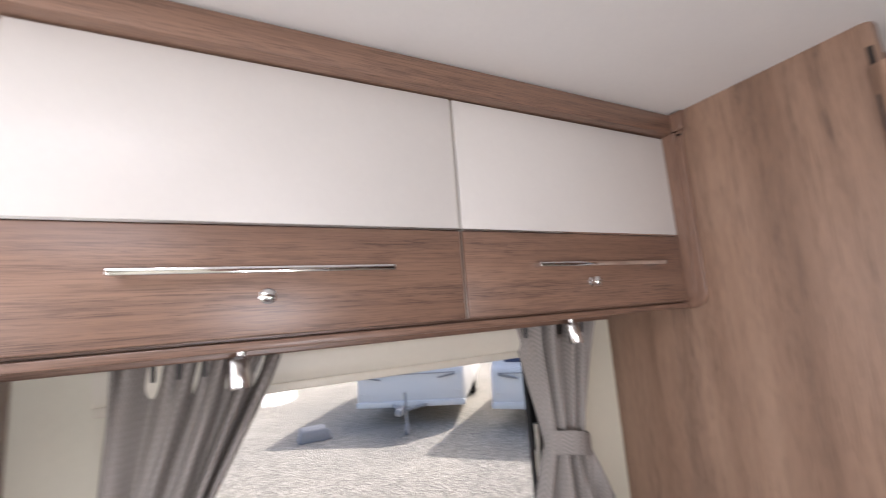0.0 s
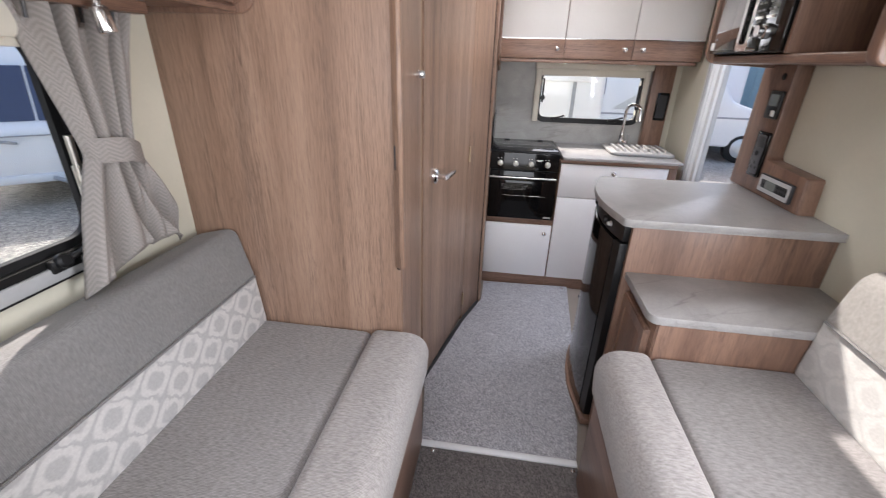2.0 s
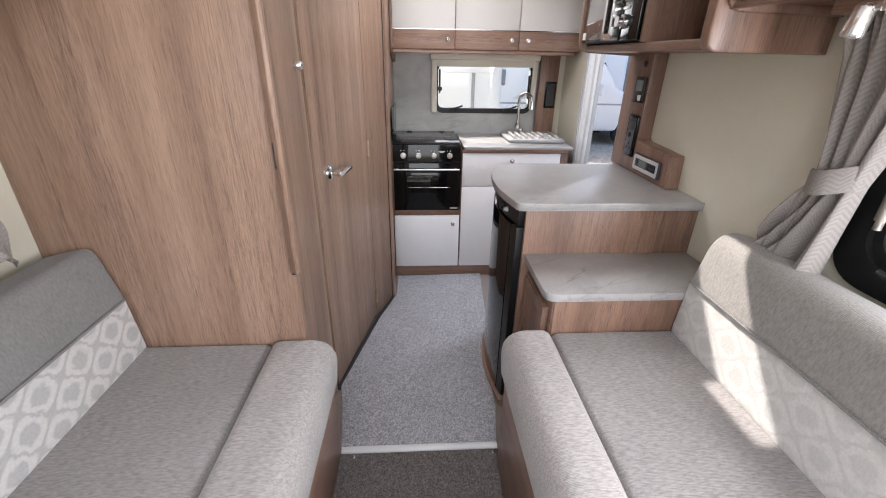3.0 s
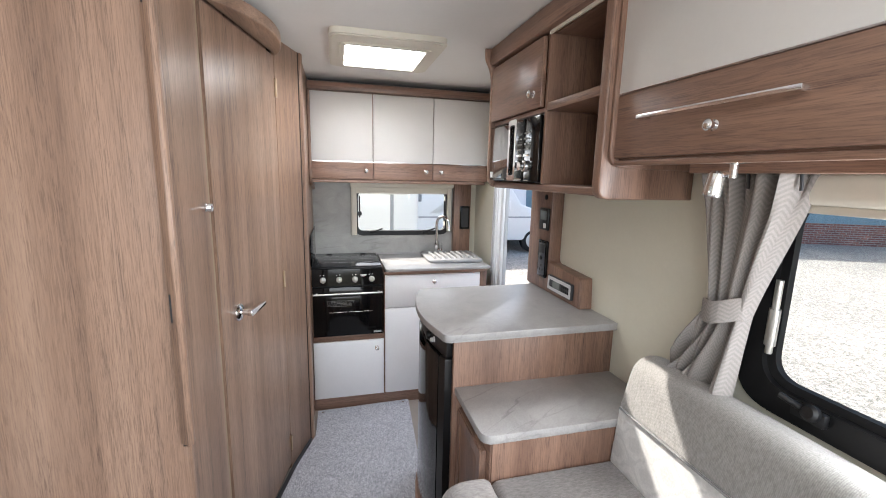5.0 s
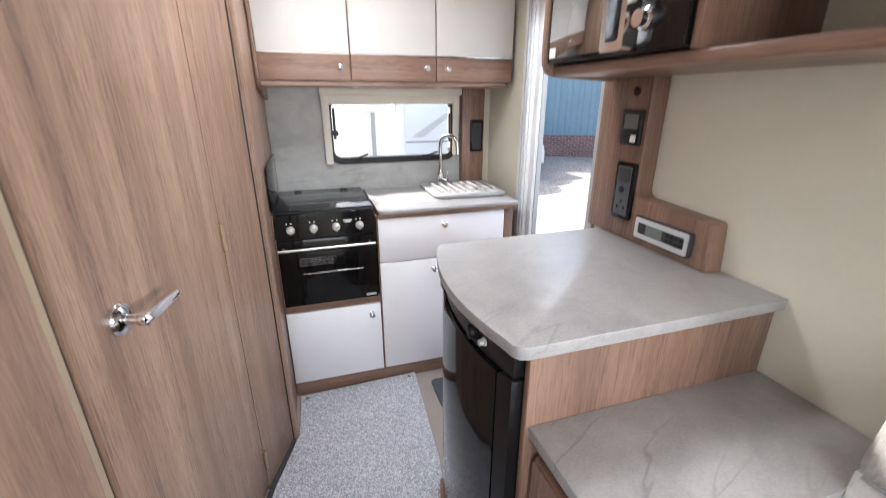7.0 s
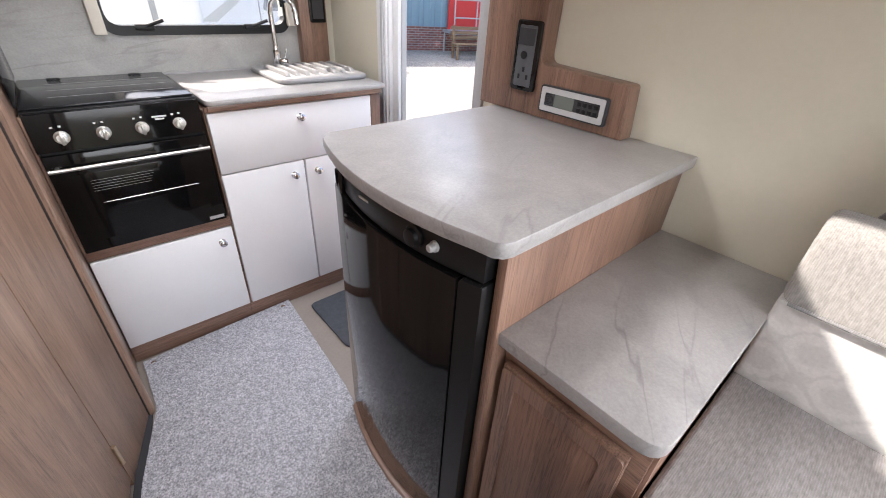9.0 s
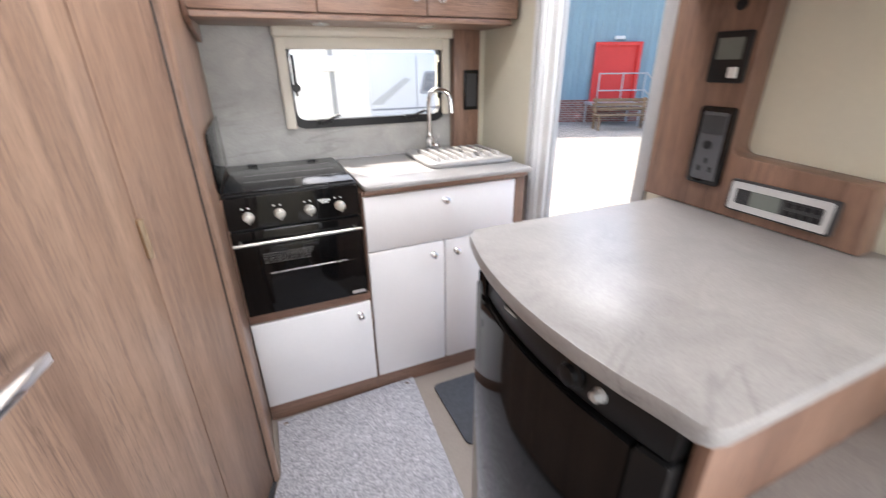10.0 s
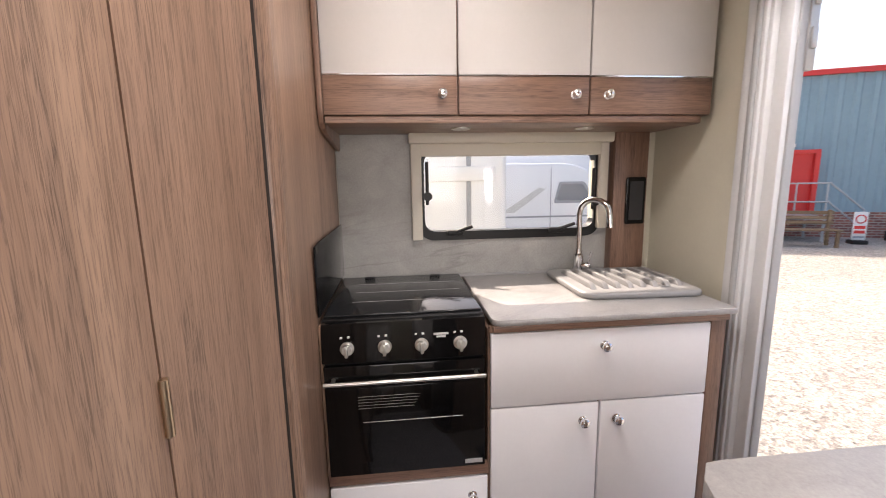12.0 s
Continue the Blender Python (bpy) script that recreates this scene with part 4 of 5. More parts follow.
    part("curtain_track", bm, dark_grey, c, "dark curtain track with hooks")
    return c


curtain("curtain", LW, 1, 0.69, 0.965, 0.755, 0.885, 0.65, 0.98, 1.5, 1.19, 0.9, 0.0, "grey herringbone curtain tied back beside the wardrobe panel")
curtain("curtain", LW, 1, -0.15, 0.12, -0.17, -0.03, -0.2, 0.03, 1.5, 1.17, 0.9, 0.0, "grey herringbone curtain hanging at the window's front end")
curtain("curtain", RW, -1, 0.66, 0.93, 0.757, 0.868, 0.785, 0.985, 1.495, 1.16, 0.905, 0.0, "grey herringbone curtain tied back at the sunny window")


sc = thing("scatter_cushion", (0.02, 0.66, 0.53), "pale grey scatter cushion leaning on the seat", "cushion")
bm = bmesh.new()
nu = 24
for side in (-1, 1):
    grid = [[bm.verts.new((0.36 * u, side * 0.085 * (max(0.0, 1 - u ** 4) * max(0.0, 1 - w ** 4)) ** 0.55, 0.36 * w)) for u in (2 * i / nu - 1 for i in range(nu + 1))] for w in (2 * j / nu - 1 for j in range(nu + 1))]
    for j in range(nu):
        for i in range(nu):
            bm.faces.new((grid[j][i], grid[j][i + 1], grid[j + 1][i + 1], grid[j + 1][i]))
bmesh.ops.scale(bm, vec=(0.585, 1, 0.585), verts=bm.verts)
bmesh.ops.remove_doubles(bm, verts=bm.verts, dist=0.0005)
bmesh.ops.transform(bm, matrix=pose(0.02, 0.66, 0.735, -16, 0, 8), verts=bm.verts)
part("cover", bm, bolster_cloth, sc)


def spot_lamp(x, y, z, out):
    s = thing("spot_lamp", (x, y, z), "small chrome reading spotlight under the locker", "spotlight", "reading spotlights")
    bm = bmesh.new()
    lathe(bm, (x, y, z), (0, 0, -1), [(0, 0.032), (0.006, 0.032), (0.01, 0.026), (0.012, 0.008), (0.04, 0.008)])
    part("mount", bm, satin_chrome, s)
    bm = bmesh.new()
    dx = -0.006 if out > 0 else 0.03
    rod(bm, (x, y, z - 0.03), (x + dx, y - 0.006 * out, z - 0.034), 0.007, 10)
    lathe(bm, (x + dx, y - 0.006 * out, z - 0.026), (0.05, -0.14 * out, -1), [(0, 0.01), (0.006, 0.0165), (0.05, 0.018), (0.054, 0.0165), (0.052, 0.014)])
    part("lamp_head", bm, satin_chrome, s)
    return s


spot_lamp(0.804, 0.83, 1.524, 1)
spot_lamp(0.044, 0.83, 1.524, 1)
spot_lamp(0.72, -0.9, 1.522, -1)
# ---- kitchen ----
KF = 2.505                                     # front faces of the kitchen units
spl = thing("splashback", (KW, -0.46, 0.9), "pale grey stone-pattern splashback round the window", "splashback")
for y0, y1, z0, z1 in ((-0.98, 0.05, 0.9, 1.06), (-0.98, -0.885, 1.06, 1.43), (-0.25, 0.05, 1.06, 1.43), (-0.885, -0.25, 1.34, 1.43)):
    part("panel", box_bm(KW - 0.006, KW - 0.001, y0, y1, z0, z1), splash_stone, spl, smooth=False)
single("back_upstand", box_bm(KW - 0.014, KW - 0.006, -0.98, 0.05, 0.9, 0.912, 0.003), grey_plastic, "grey sealing strip along the worktop", "trim")

ck = thing("cooker", (2.75, -0.163, 0.46), "black built-in gas cooker with glass lid and oven", "cooker")
part("body", box_bm(KF + 0.012, KW - 0.016, -0.368, 0.04, 0.47, 0.9), black_satin, ck)
lid = part("hob_lid", box_bm(KF + 0.045, KW - 0.03, -0.37, 0.042, 0.912, 0.918, 0.002), hob_glass, ck, "black glass hob lid")
part("lid_edge", box_bm(KF + 0.03, KW - 0.02, -0.374, 0.046, 0.9, 0.911, 0.003), black_satin, ck)
for y in (-0.28, -0.05):
    part("lid_hinge", box_bm(KW - 0.055, KW - 0.035, y - 0.018, y + 0.018, 0.912, 0.92, 0.002), black_satin, ck)
for x in (2.66, 2.76, 2.86):
    part("pan_rail", rod_bm((x, -0.34, 0.9183), (x, -0.02, 0.9183), 0.0007, 6), grey_plastic, lid)
cp = part("control_panel", slab_bm([(KF - 0.008, 0.81), (KF + 0.03, 0.81), (KF + 0.03, 0.908), (KF + 0.004, 0.908)], "y", -0.372, 0.044, r=0.003), black_gloss, ck, "black control panel with white marks")
for y in (-0.02, -0.113, -0.206, -0.305):
    bm = bmesh.new()
    lathe(bm, (KF - 0.004, y, 0.846), (-1, 0, 0.06), [(0, 0.0175), (0.004, 0.0175), (0.006, 0.014), (0.016, 0.0135), (0.018, 0.0115)], 22)
    box(bm, KF - 0.03, KF - 0.014, y - 0.004, y + 0.004, 0.831, 0.861, 0.0015)
    part("control_knob", bm, champagne, ck, "champagne metal control knob")
    for k, (dy, dz) in enumerate(((0.014, 0.028), (-0.004, 0.029))):
        part("mark", box_bm(KF - 0.0052, KF - 0.001, y + dy - 0.003, y + dy + 0.003, 0.846 + dz - 0.002, 0.846 + dz + 0.002), white_print, cp)
bm = bmesh.new()
for w, z in ((0.019, 0.872), (0.012, 0.865)):
    box(bm, KF - 0.0052, KF - 0.001, -0.256 - w, -0.256 + w, z - 0.0022, z + 0.0022)
part("maker_mark", bm, white_print, cp)
od = part("oven_door", box_bm(KF - 0.006, KF + 0.01, -0.37, 0.042, 0.492, 0.8, 0.004), black_gloss, ck, "black glass oven door")
part("oven_window", box_bm(KF - 0.0085, KF - 0.0062, -0.33, 0.0, 0.53, 0.74, 0.001), black_gloss, od)
bm = bmesh.new()
for z, y0, y1, q in ((0.645, -0.31, -0.05, 0.0009),):
    rod(bm, (KF - 0.0088, y0, z), (KF - 0.0088, y1, z), q, 6)
part("oven_shelf", bm, steel, od, "wire shelf seen through the glass")
bm = bmesh.new()
for k in range(5):
    z = 0.716 - k * 0.008
    rod(bm, (KF - 0.0088, -0.2 + 0.004 * k, z), (KF - 0.0088, -0.04, z), 0.0006, 6)
part("oven_lining", bm, grey_plastic, od, "ribbed oven lining seen through the glass")
bm = bmesh.new()
rod(bm, (KF - 0.03, -0.367, 0.764), (KF - 0.03, 0.039, 0.764), 0.0056)
for y in (-0.345, 0.018):
    rod(bm, (KF - 0.03, y, 0.764), (KF - 0.004, y, 0.766), 0.005)
part("oven_handle", bm, steel, od, "brushed steel oven handle")
part("rating_label", box_bm(KF - 0.0078, KF - 0.0055, -0.362, -0.315, 0.503, 0.514), silver_plastic, od)

single("hob_side_guard", slab_bm([(2.5, 0.93), (2.5, 1.105), (2.55, 1.11), (2.97, 1.11), (2.97, 0.93)], "y", 0.04, 0.046, r=0.002), smoked_glass, "smoked glass guard beside the hob", "hob guard")
ow = thing("oven_unit", (2.75, -0.163, 0.0), "white lower drawer unit with wood surround under the oven", "kitchen unit")
part("carcass", box_bm(KF + 0.02, KW - 0.002, -0.378, 0.048, 0.0, 0.47), wood_across, ow)
part("rail", box_bm(KF + 0.004, KF + 0.02, -0.38, 0.048, 0.457, 0.49, 0.002), wood_across, ow)
part("side_strip", box_bm(KF + 0.004, KF + 0.02, 0.043, 0.049, 0.49, 0.905), wood_up, ow)
dw = part("drawer_front", box_bm(KF, KF + 0.018, -0.378, 0.046, 0.084, 0.452, 0.003), white_matt, ow, "plain white drawer front")
bm = bmesh.new()
knob(bm, (KF, -0.335, 0.4), (-1, 0, 0))
part("lock_knob", bm, chrome, dw)
part("plinth", box_bm(KF + 0.025, KF + 0.035, -0.39, 0.046, 0.0, 0.082), wood_across, ow)

su = thing("sink_unit", (2.75, -0.7, 0.0), "white kitchen base unit with drop front and two doors", "kitchen unit")
part("carcass", box_bm(KF + 0.02, KW - 0.002, -1.05, -0.382, 0.0, 0.868), wood_across, su)
part("top_rail", box_bm(KF + 0.006, KF + 0.02, -1.05, -0.384, 0.862, 0.879), wood_across, su)
part("end_post", box_bm(KF + 0.004, KF + 0.02, -1.05, -1.006, 0.0, 0.862, 0.002), wood_post, su)
part("plinth", box_bm(KF + 0.025, KF + 0.035, -1.006, -0.39, 0.0, 0.082), wood_across, su)
for nm, y0, y1, z0, z1, ky, kz in (("drop_front", -1.003, -0.386, 0.652, 0.86, -0.696, 0.814), ("door", -0.69, -0.386, 0.084, 0.648, -0.643, 0.598), ("door", -1.003, -0.694, 0.084, 0.648, -0.741, 0.598)):
    d = part(nm, box_bm(KF, KF + 0.018, y0 + 0.001, y1 - 0.001, z0, z1, 0.003), white_matt, su)
    bm = bmesh.new()
    knob(bm, (KF, ky, kz), (-1, 0, 0))
    part("lock_knob", bm, chrome, d)

bm = bmesh.new()
slab(bm, rounded([(2.49, -0.388), (2.49, -1.07), (KW - 0.002, -1.07), (KW - 0.002, -0.388)], [0.03, 0.012, 0, 0]), "z", 0.884, 0.902, r=0.005)
wt = thing("worktop", (2.75, -0.74, 0.88), "grey stone-pattern kitchen worktop", "worktop")
part("surface", bm, worktop_stone, wt)
part("front_rail", box_bm(2.498, 2.512, -1.05, -0.392, 0.866, 0.8836, 0.001), wood_across, wt, "wooden rail under the worktop")

sk = thing("sink_drainer", (2.78, -0.86, 0.902), "taupe-grey moulded drainer cover over the sink, ribbed", "sink drainer")
bm = bmesh.new()
slab(bm, rounded([(2.62, -0.69), (2.6, -1.06), (2.95, -1.08), (2.965, -0.69)], [0.05, 0.04, 0.04, 0.04]), "z", 0.902, 0.922, r=0.008, seg=3)
part("base", bm, taupe_plastic, sk)
for i in range(8):
    y = -0.74 - i * 0.04
    bm = bmesh.new()
    slab(bm, rounded([(2.66, 0.92), (2.68, 0.938), (2.88, 0.938), (2.91, 0.92)], [0, 0.012, 0.012, 0]), "y", y - 0.009, y + 0.009, r=0.004)
    part("rib", bm, taupe_plastic, sk)

tp = thing("tap", (2.955, -0.79, 0.902), "tall chrome swan-neck mixer tap", "tap")
tx, ty = 2.945, -0.812
bm = bmesh.new()
lathe(bm, (tx, ty, 0.902), (0, 0, 1), [(0, 0.026), (0.006, 0.026), (0.01, 0.019), (0.075, 0.018), (0.08, 0.012), (0.095, 0.011)])
part("body", bm, chrome, tp)
arc = [(tx, ty, 0.98), (tx, ty, 1.09)] + [(tx - 0.05 * (1 - math.cos(t)) * 0.9, ty - 0.055 * (1 - math.cos(t)) * 0.6, 1.13 + 0.05 * math.sin(t)) for t in (0.0, 0.6, 1.2, 1.8, 2.4, 2.9)] + [(tx - 0.095, ty - 0.068, 1.085)]
tube("spout", arc, 0.0105, chrome, tp)
bm = bmesh.new()
lathe(bm, (tx - 0.012, ty - 0.012, 0.935), (-0.6, -0.8, 0.1), [(0, 0.013), (0.022, 0.014), (0.028, 0.01)])
rod(bm, (tx - 0.022, ty - 0.026, 0.938), (tx - 0.03, ty - 0.036, 0.99), 0.004)
part("lever", bm, chrome, tp)

pt = thing("corner_post", (2.93, -1.05, 0.902), "wooden corner post carrying a black socket", "post")
part("post", box_bm(2.95, KW - 0.002, -1.068, -0.94, 0.902, 1.43, 0.004), wood_post, pt)
sp = part("socket", slab_bm(rrect(-1.058, -0.985, 1.085, 1.255, 0.008), "x", 2.94, 2.95, r=0.002), black_gloss, pt, "black double socket plate")
part("socket_face", slab_bm(rrect(-1.047, -0.996, 1.1, 1.24, 0.004), "x", 2.9365, 2.94), dark_grey, sp)

# upper cabinets, three doors
uc = thing("upper_cabinet", (2.85, -0.53, 1.43), "three-door white and walnut wall cabinet over the kitchen", "wall cabinet")
UF = 2.7
part("body", box_bm(UF + 0.018, KW - 0.002, -1.104, 0.046, 1.437, CEIL - 0.06), wood_across, uc)
part("under_panel", slab_bm(rounded([(UF + 0.006, -1.095), (KW - 0.004, -1.095), (KW - 0.004, 0.046), (UF + 0.006, 0.046)], [0.05, 0, 0, 0]), "z", 1.415, 1.436, r=0.004), wood_across, uc)
part("cornice", box_bm(UF - 0.03, UF + 0.02, -1.1, 0.048, 1.953, 2.0, 0.008), wood_across, uc)
part("roof_panel", box_bm(UF + 0.03, KW - 0.004, -1.1, 0.044, 1.976, 2.02), dark_grey, uc)
for y0, y1, ky in ((-0.335, 0.046, -0.29), (-0.719, -0.335, -0.673), (-1.1, -0.719, -0.772)):
    d = part("door", box_bm(UF, UF + 0.017, y0 + 0.0025, y1 - 0.0025, 1.437, 1.541, 0.003), wood_across, uc, "cabinet door, white above and wood below")
    part("white_panel", box_bm(UF, UF + 0.017, y0 + 0.0025, y1 - 0.0025, 1.545, 1.95, 0.002), white_gloss, d, "glossy white door panel")
    part("trim_strip", box_bm(UF - 0.002, UF + 0.01, y0 + 0.003, y1 - 0.003, 1.5412, 1.5448), chrome, d)
    bm = bmesh.new()
    knob(bm, (UF, ky, 1.491), (-1, 0, 0))
    part("lock_knob", bm, chrome, d)
for y in (-0.36, -0.76):
    bm = bmesh.new()
    lathe(bm, (2.82, y, 1.415), (0, 0, -1), [(0, 0.03), (0.004, 0.03), (0.006, 0.024)])
    part("downlight", bm, steel, uc, "small round under-cabinet light")
part("end_moulding", slab_bm(rounded([(UF - 0.016, 1.952), (UF - 0.016, 1.43), (UF + 0.02, 1.395), (KW - 0.01, 1.36), (KW - 0.01, 1.952)], [0, 0.04, 0.03, 0, 0]), "y", 0.033, 0.0495, r=0.004), wood_post, uc, "dark shaped side moulding")

# ---- fridge unit and step unit ----


def fy(x):
    """Plan of the bowed fridge front and worktop: the edge's y at x."""
    return -0.413 - 0.0675 * ((x - 1.56) / 0.33) ** 2


pw_pts = [(1.295, -1.118), (1.295, -0.475)] + [(1.3, -0.458), (1.312, -0.448)] + [(x, fy(x)) for x in (1.34, 1.4, 1.46, 1.52, 1.58, 1.64, 1.7, 1.76, 1.82, 1.86)] + [(1.884, -0.49), (1.886, -0.51), (1.886, -1.118)]
bm = bmesh.new()
slab(bm, pw_pts, "z", 0.921, 0.945, r=0.0025, seg=2)
wt2 = thing("worktop", (1.6, -0.75, 0.917), "grey stone-pattern worktop over the fridge, bowed front", "worktop")
part("surface", bm, worktop_stone, wt2)
part("edging", slab_bm([(x + (0.002 if x < 1.5 else -0.002), y - 0.002) for x, y in pw_pts], "z", 0.9165, 0.921), worktop_stone, wt2)
fu = thing("fridge_unit", (1.6, -0.8, 0.0), "wood-grain housing around the fridge", "fridge housing")
part("near_side", box_bm(1.313, 1.333, RW + 0.002, -0.488, 0.0, 0.916, 0.003), wood_post, fu)
part("far_side", box_bm(1.855, 1.875, RW + 0.002, -0.53, 0.0, 0.916, 0.003), wood_up, fu)
part("back", box_bm(1.333, 1.855, RW + 0.002, RW + 0.02, 0.0, 0.916), wood_up, fu)
part("plinth", slab_bm([(1.315, -0.52), (1.315, -0.452)] + [(x, fy(x) - 0.008) for x in (1.36, 1.46, 1.56, 1.66, 1.76, 1.84)] + [(1.87, -0.52)], "z", 0.0, 0.03, r=0.003), wood_along, fu)


def bowed(bm, x0, x1, off, z0, z1, depth=0.06, r=0.006):
    pts = [(x0, fy(x0) + off)] + [(x0 + (x1 - x0) * i / 12, fy(x0 + (x1 - x0) * i / 12) + off) for i in range(1, 12)] + [(x1, fy(x1) + off)]
    slab(bm, pts[::-1] + [(x0, -0.53), (x1, -0.53)], "z", z0, z1, r=r, seg=2)


fg = thing("fridge", (1.6, -0.7, 0.03), "black gloss caravan fridge with bowed door", "fridge")
part("cabinet", box_bm(1.336, 1.852, -1.09, -0.535, 0.031, 0.905), dark_grey, fg)
bm = bmesh.new()
bowed(bm, 1.384, 1.85, -0.018, 0.04, 0.838)
fd = part("door", bm, black_gloss, fg, "glossy black bowed door")
bm = bmesh.new()
bowed(bm, 1.34, 1.85, -0.026, 0.844, 0.908, r=0.004)
cs = part("control_strip", bm, black_satin, fg, "black control strip with knobs")
bm = bmesh.new()
bowed(bm, 1.337, 1.381, -0.02, 0.034, 0.84, r=0.008)
part("edge_trim", bm, black_satin, fg, "dark rounded side trim")
for x, s in ((1.485, 1.05), (1.437, 0.5)):
    bm = bmesh.new()
    n = Vector((0.2 * (x - 1.56), 1, 0)).normalized()
    lathe(bm, (x, fy(x) - 0.026, 0.876), n, [(0, 0.021 * s), (0.004, 0.021 * s), (0.006, 0.016 * s), (0.014, 0.015 * s), (0.016, 0.011 * s)])
    part("dial", bm, black_satin if s > 1.0 else silver_plastic, cs)
part("brand_bar", box_bm(1.63, 1.67, fy(1.65) - 0.027, fy(1.65) - 0.0245, 0.877, 0.882), silver_plastic, cs)
part("door_catch", box_bm(1.77, 1.8, fy(1.785) - 0.03, fy(1.785) - 0.014, 0.842, 0.895, 0.005), black_gloss, cs)

se = thing("step_unit", (1.17, -0.8, 0.0), "low wood-grain cabinet with raised-panel door, stone top", "cabinet")
SZ = 0.745
part("carcass", box_bm(1.036, 1.312, RW + 0.002, -0.524, 0.0, SZ - 0.028, 0.003), wood_along, se)
part("top", slab_bm(rounded([(1.024, RW + 0.004), (1.024, -0.496), (1.313, -0.496), (1.313, RW + 0.004)], [0, 0.04, 0, 0]), "z", SZ - 0.028, SZ, r=0.0025, seg=2), worktop_stone, se, "grey stone-pattern top")
d = part("door", box_bm(1.06, 1.3, -0.5235, -0.508, 0.05, SZ - 0.07, 0.004), wood_post, se)
bm = bmesh.new()
frame_bm(bm, rrect(1.062, 1.298, 0.06, SZ - 0.075, 0.01), rrect(1.092, 1.268, 0.095, SZ - 0.11, 0.012), "y", -0.51, -0.503)
part("door_frame", bm, wood_post, d)
part("front_panel", box_bm(1.03, 1.037, RW + 0.004, -0.529, 0.0, SZ - 0.029, 0.001), wood_post, se)

# ---- right wall: wooden back board with controls ----
bb = thing("control_board", (1.68, RW, 0.945), "wooden wall board carrying switches and a control panel", "board")
pts = [(1.462, 0.946), (1.945, 0.946), (1.945, 1.43), (1.735, 1.43), (1.735, 1.085), (1.472, 1.072)]
part("board", slab_bm(rounded(pts, [0, 0, 0.02, 0, 0.025, 0.01]), "y", RW + 0.001, RW + 0.062, r=0.004), wood_post, bb)
BY = RW + 0.062
cpn = part("control_panel", slab_bm(rrect(1.505, 1.71, 0.968, 1.038, 0.008), "y", BY, BY + 0.012, r=0.003), dark_grey, bb, "silver heating control panel with screen")
bm = bmesh.new()
frame_bm(bm, rrect(1.512, 1.703, 0.973, 1.034, 0.006), rrect(1.524, 1.691, 0.987, 1.02, 0.004), "y", BY + 0.0105, BY + 0.0145)
part("bezel", bm, bezel_silver, cpn)
part("screen", box_bm(1.6, 1.66, BY + 0.011, BY + 0.0135, 0.986, 1.02), lcd, cpn)
for i in range(4):
    for j in range(2):
        part("button", box_bm(1.53 + i * 0.016, 1.541 + i * 0.016, BY + 0.011, BY + 0.014, 0.989 + j * 0.016, 0.999 + j * 0.016, 0.001), black_satin, cpn)
for j in range(3):
    part("button", box_bm(1.668, 1.684, BY + 0.011, BY + 0.014, 0.987 + j * 0.012, 0.995 + j * 0.012, 0.001), dark_grey, cpn)
so = part("socket", slab_bm(rrect(1.738, 1.82, 1.008, 1.184, 0.01), "y", BY, BY + 0.012, r=0.003), black_gloss, bb, "black mains socket plate")
sp = part("socket_plate", slab_bm(rrect(1.75, 1.808, 1.02, 1.172, 0.004), "y", BY + 0.0115, BY + 0.0135, r=0.0006), socket_grey, so, "dark grey socket insert")
part("switch_rocker", box_bm(1.752, 1.806, BY + 0.013, BY + 0.0165, 1.124, 1.166, 0.002), dark_grey, so)
for x, z in ((1.764, 1.045), (1.792, 1.045), (1.778, 1.064)):
    part("socket_hole", box_bm(x - 0.0035, x + 0.0035, BY + 0.013, BY + 0.0142, z - 0.006, z + 0.006), black_rubber, so)
bm = bmesh.new()
lathe(bm, (1.782, BY + 0.0134, 1.1), (0, 1, 0), [(0, 0.01), (0.003, 0.01), (0.004, 0.006)])
part("aerial_point", bm, black_rubber, so)
sw = part("meter", slab_bm(rrect(1.745, 1.826, 1.233, 1.335, 0.006), "y", BY, BY + 0.012, r=0.003), black_satin, bb, "black meter plate with small screen")
part("meter_screen", box_bm(1.757, 1.812, BY + 0.0115, BY + 0.0135, 1.28, 1.322), lcd, sw)
part("meter_switch", box_bm(1.757, 1.777, BY + 0.0115, BY + 0.017, 1.243, 1.265, 0.002), white_print, sw)
bm = bmesh.new()
lathe(bm, (1.79, BY, 1.385), (0, 1, 0), [(0, 0.012), (0.004, 0.012), (0.006, 0.006)])
part("sensor", bm, black_rubber, bb)

# ---- microwave cabinet ----
mc = thing("microwave_cabinet", (1.5, RW, 1.42), "wood-grain wall cabinet with open shelves and a microwave bay", "wall cabinet")
MF = -0.815
part("bottom", slab_bm(rounded([(1.071, RW + 0.002), (1.071, MF - 0.01), (1.904, MF - 0.01), (1.904, RW + 0.002)], [0, 0, 0.05, 0]), "z", 1.425, 1.452, r=0.006, seg=3), wood_along, mc)
part("divider", box_bm(1.381, 1.398, RW + 0.002, MF, 1.452, 1.95, 0.002), wood_post, mc)
part("mid_shelf", box_bm(1.071, 1.381, RW + 0.002, MF, 1.7, 1.728, 0.003), wood_along, mc)
part("back", box_bm(1.398, 1.88, RW + 0.001, RW + 0.006, 1.5, 1.99), wood_post, mc)
part("top", box_bm(1.071, 1.88, RW + 0.006, MF - 0.02, 1.95, 1.97), wood_along, mc)
part("bay_shelf", box_bm(1.398, 1.88, RW + 0.006, MF - 0.002, 1.7, 1.714), wood_along, mc)
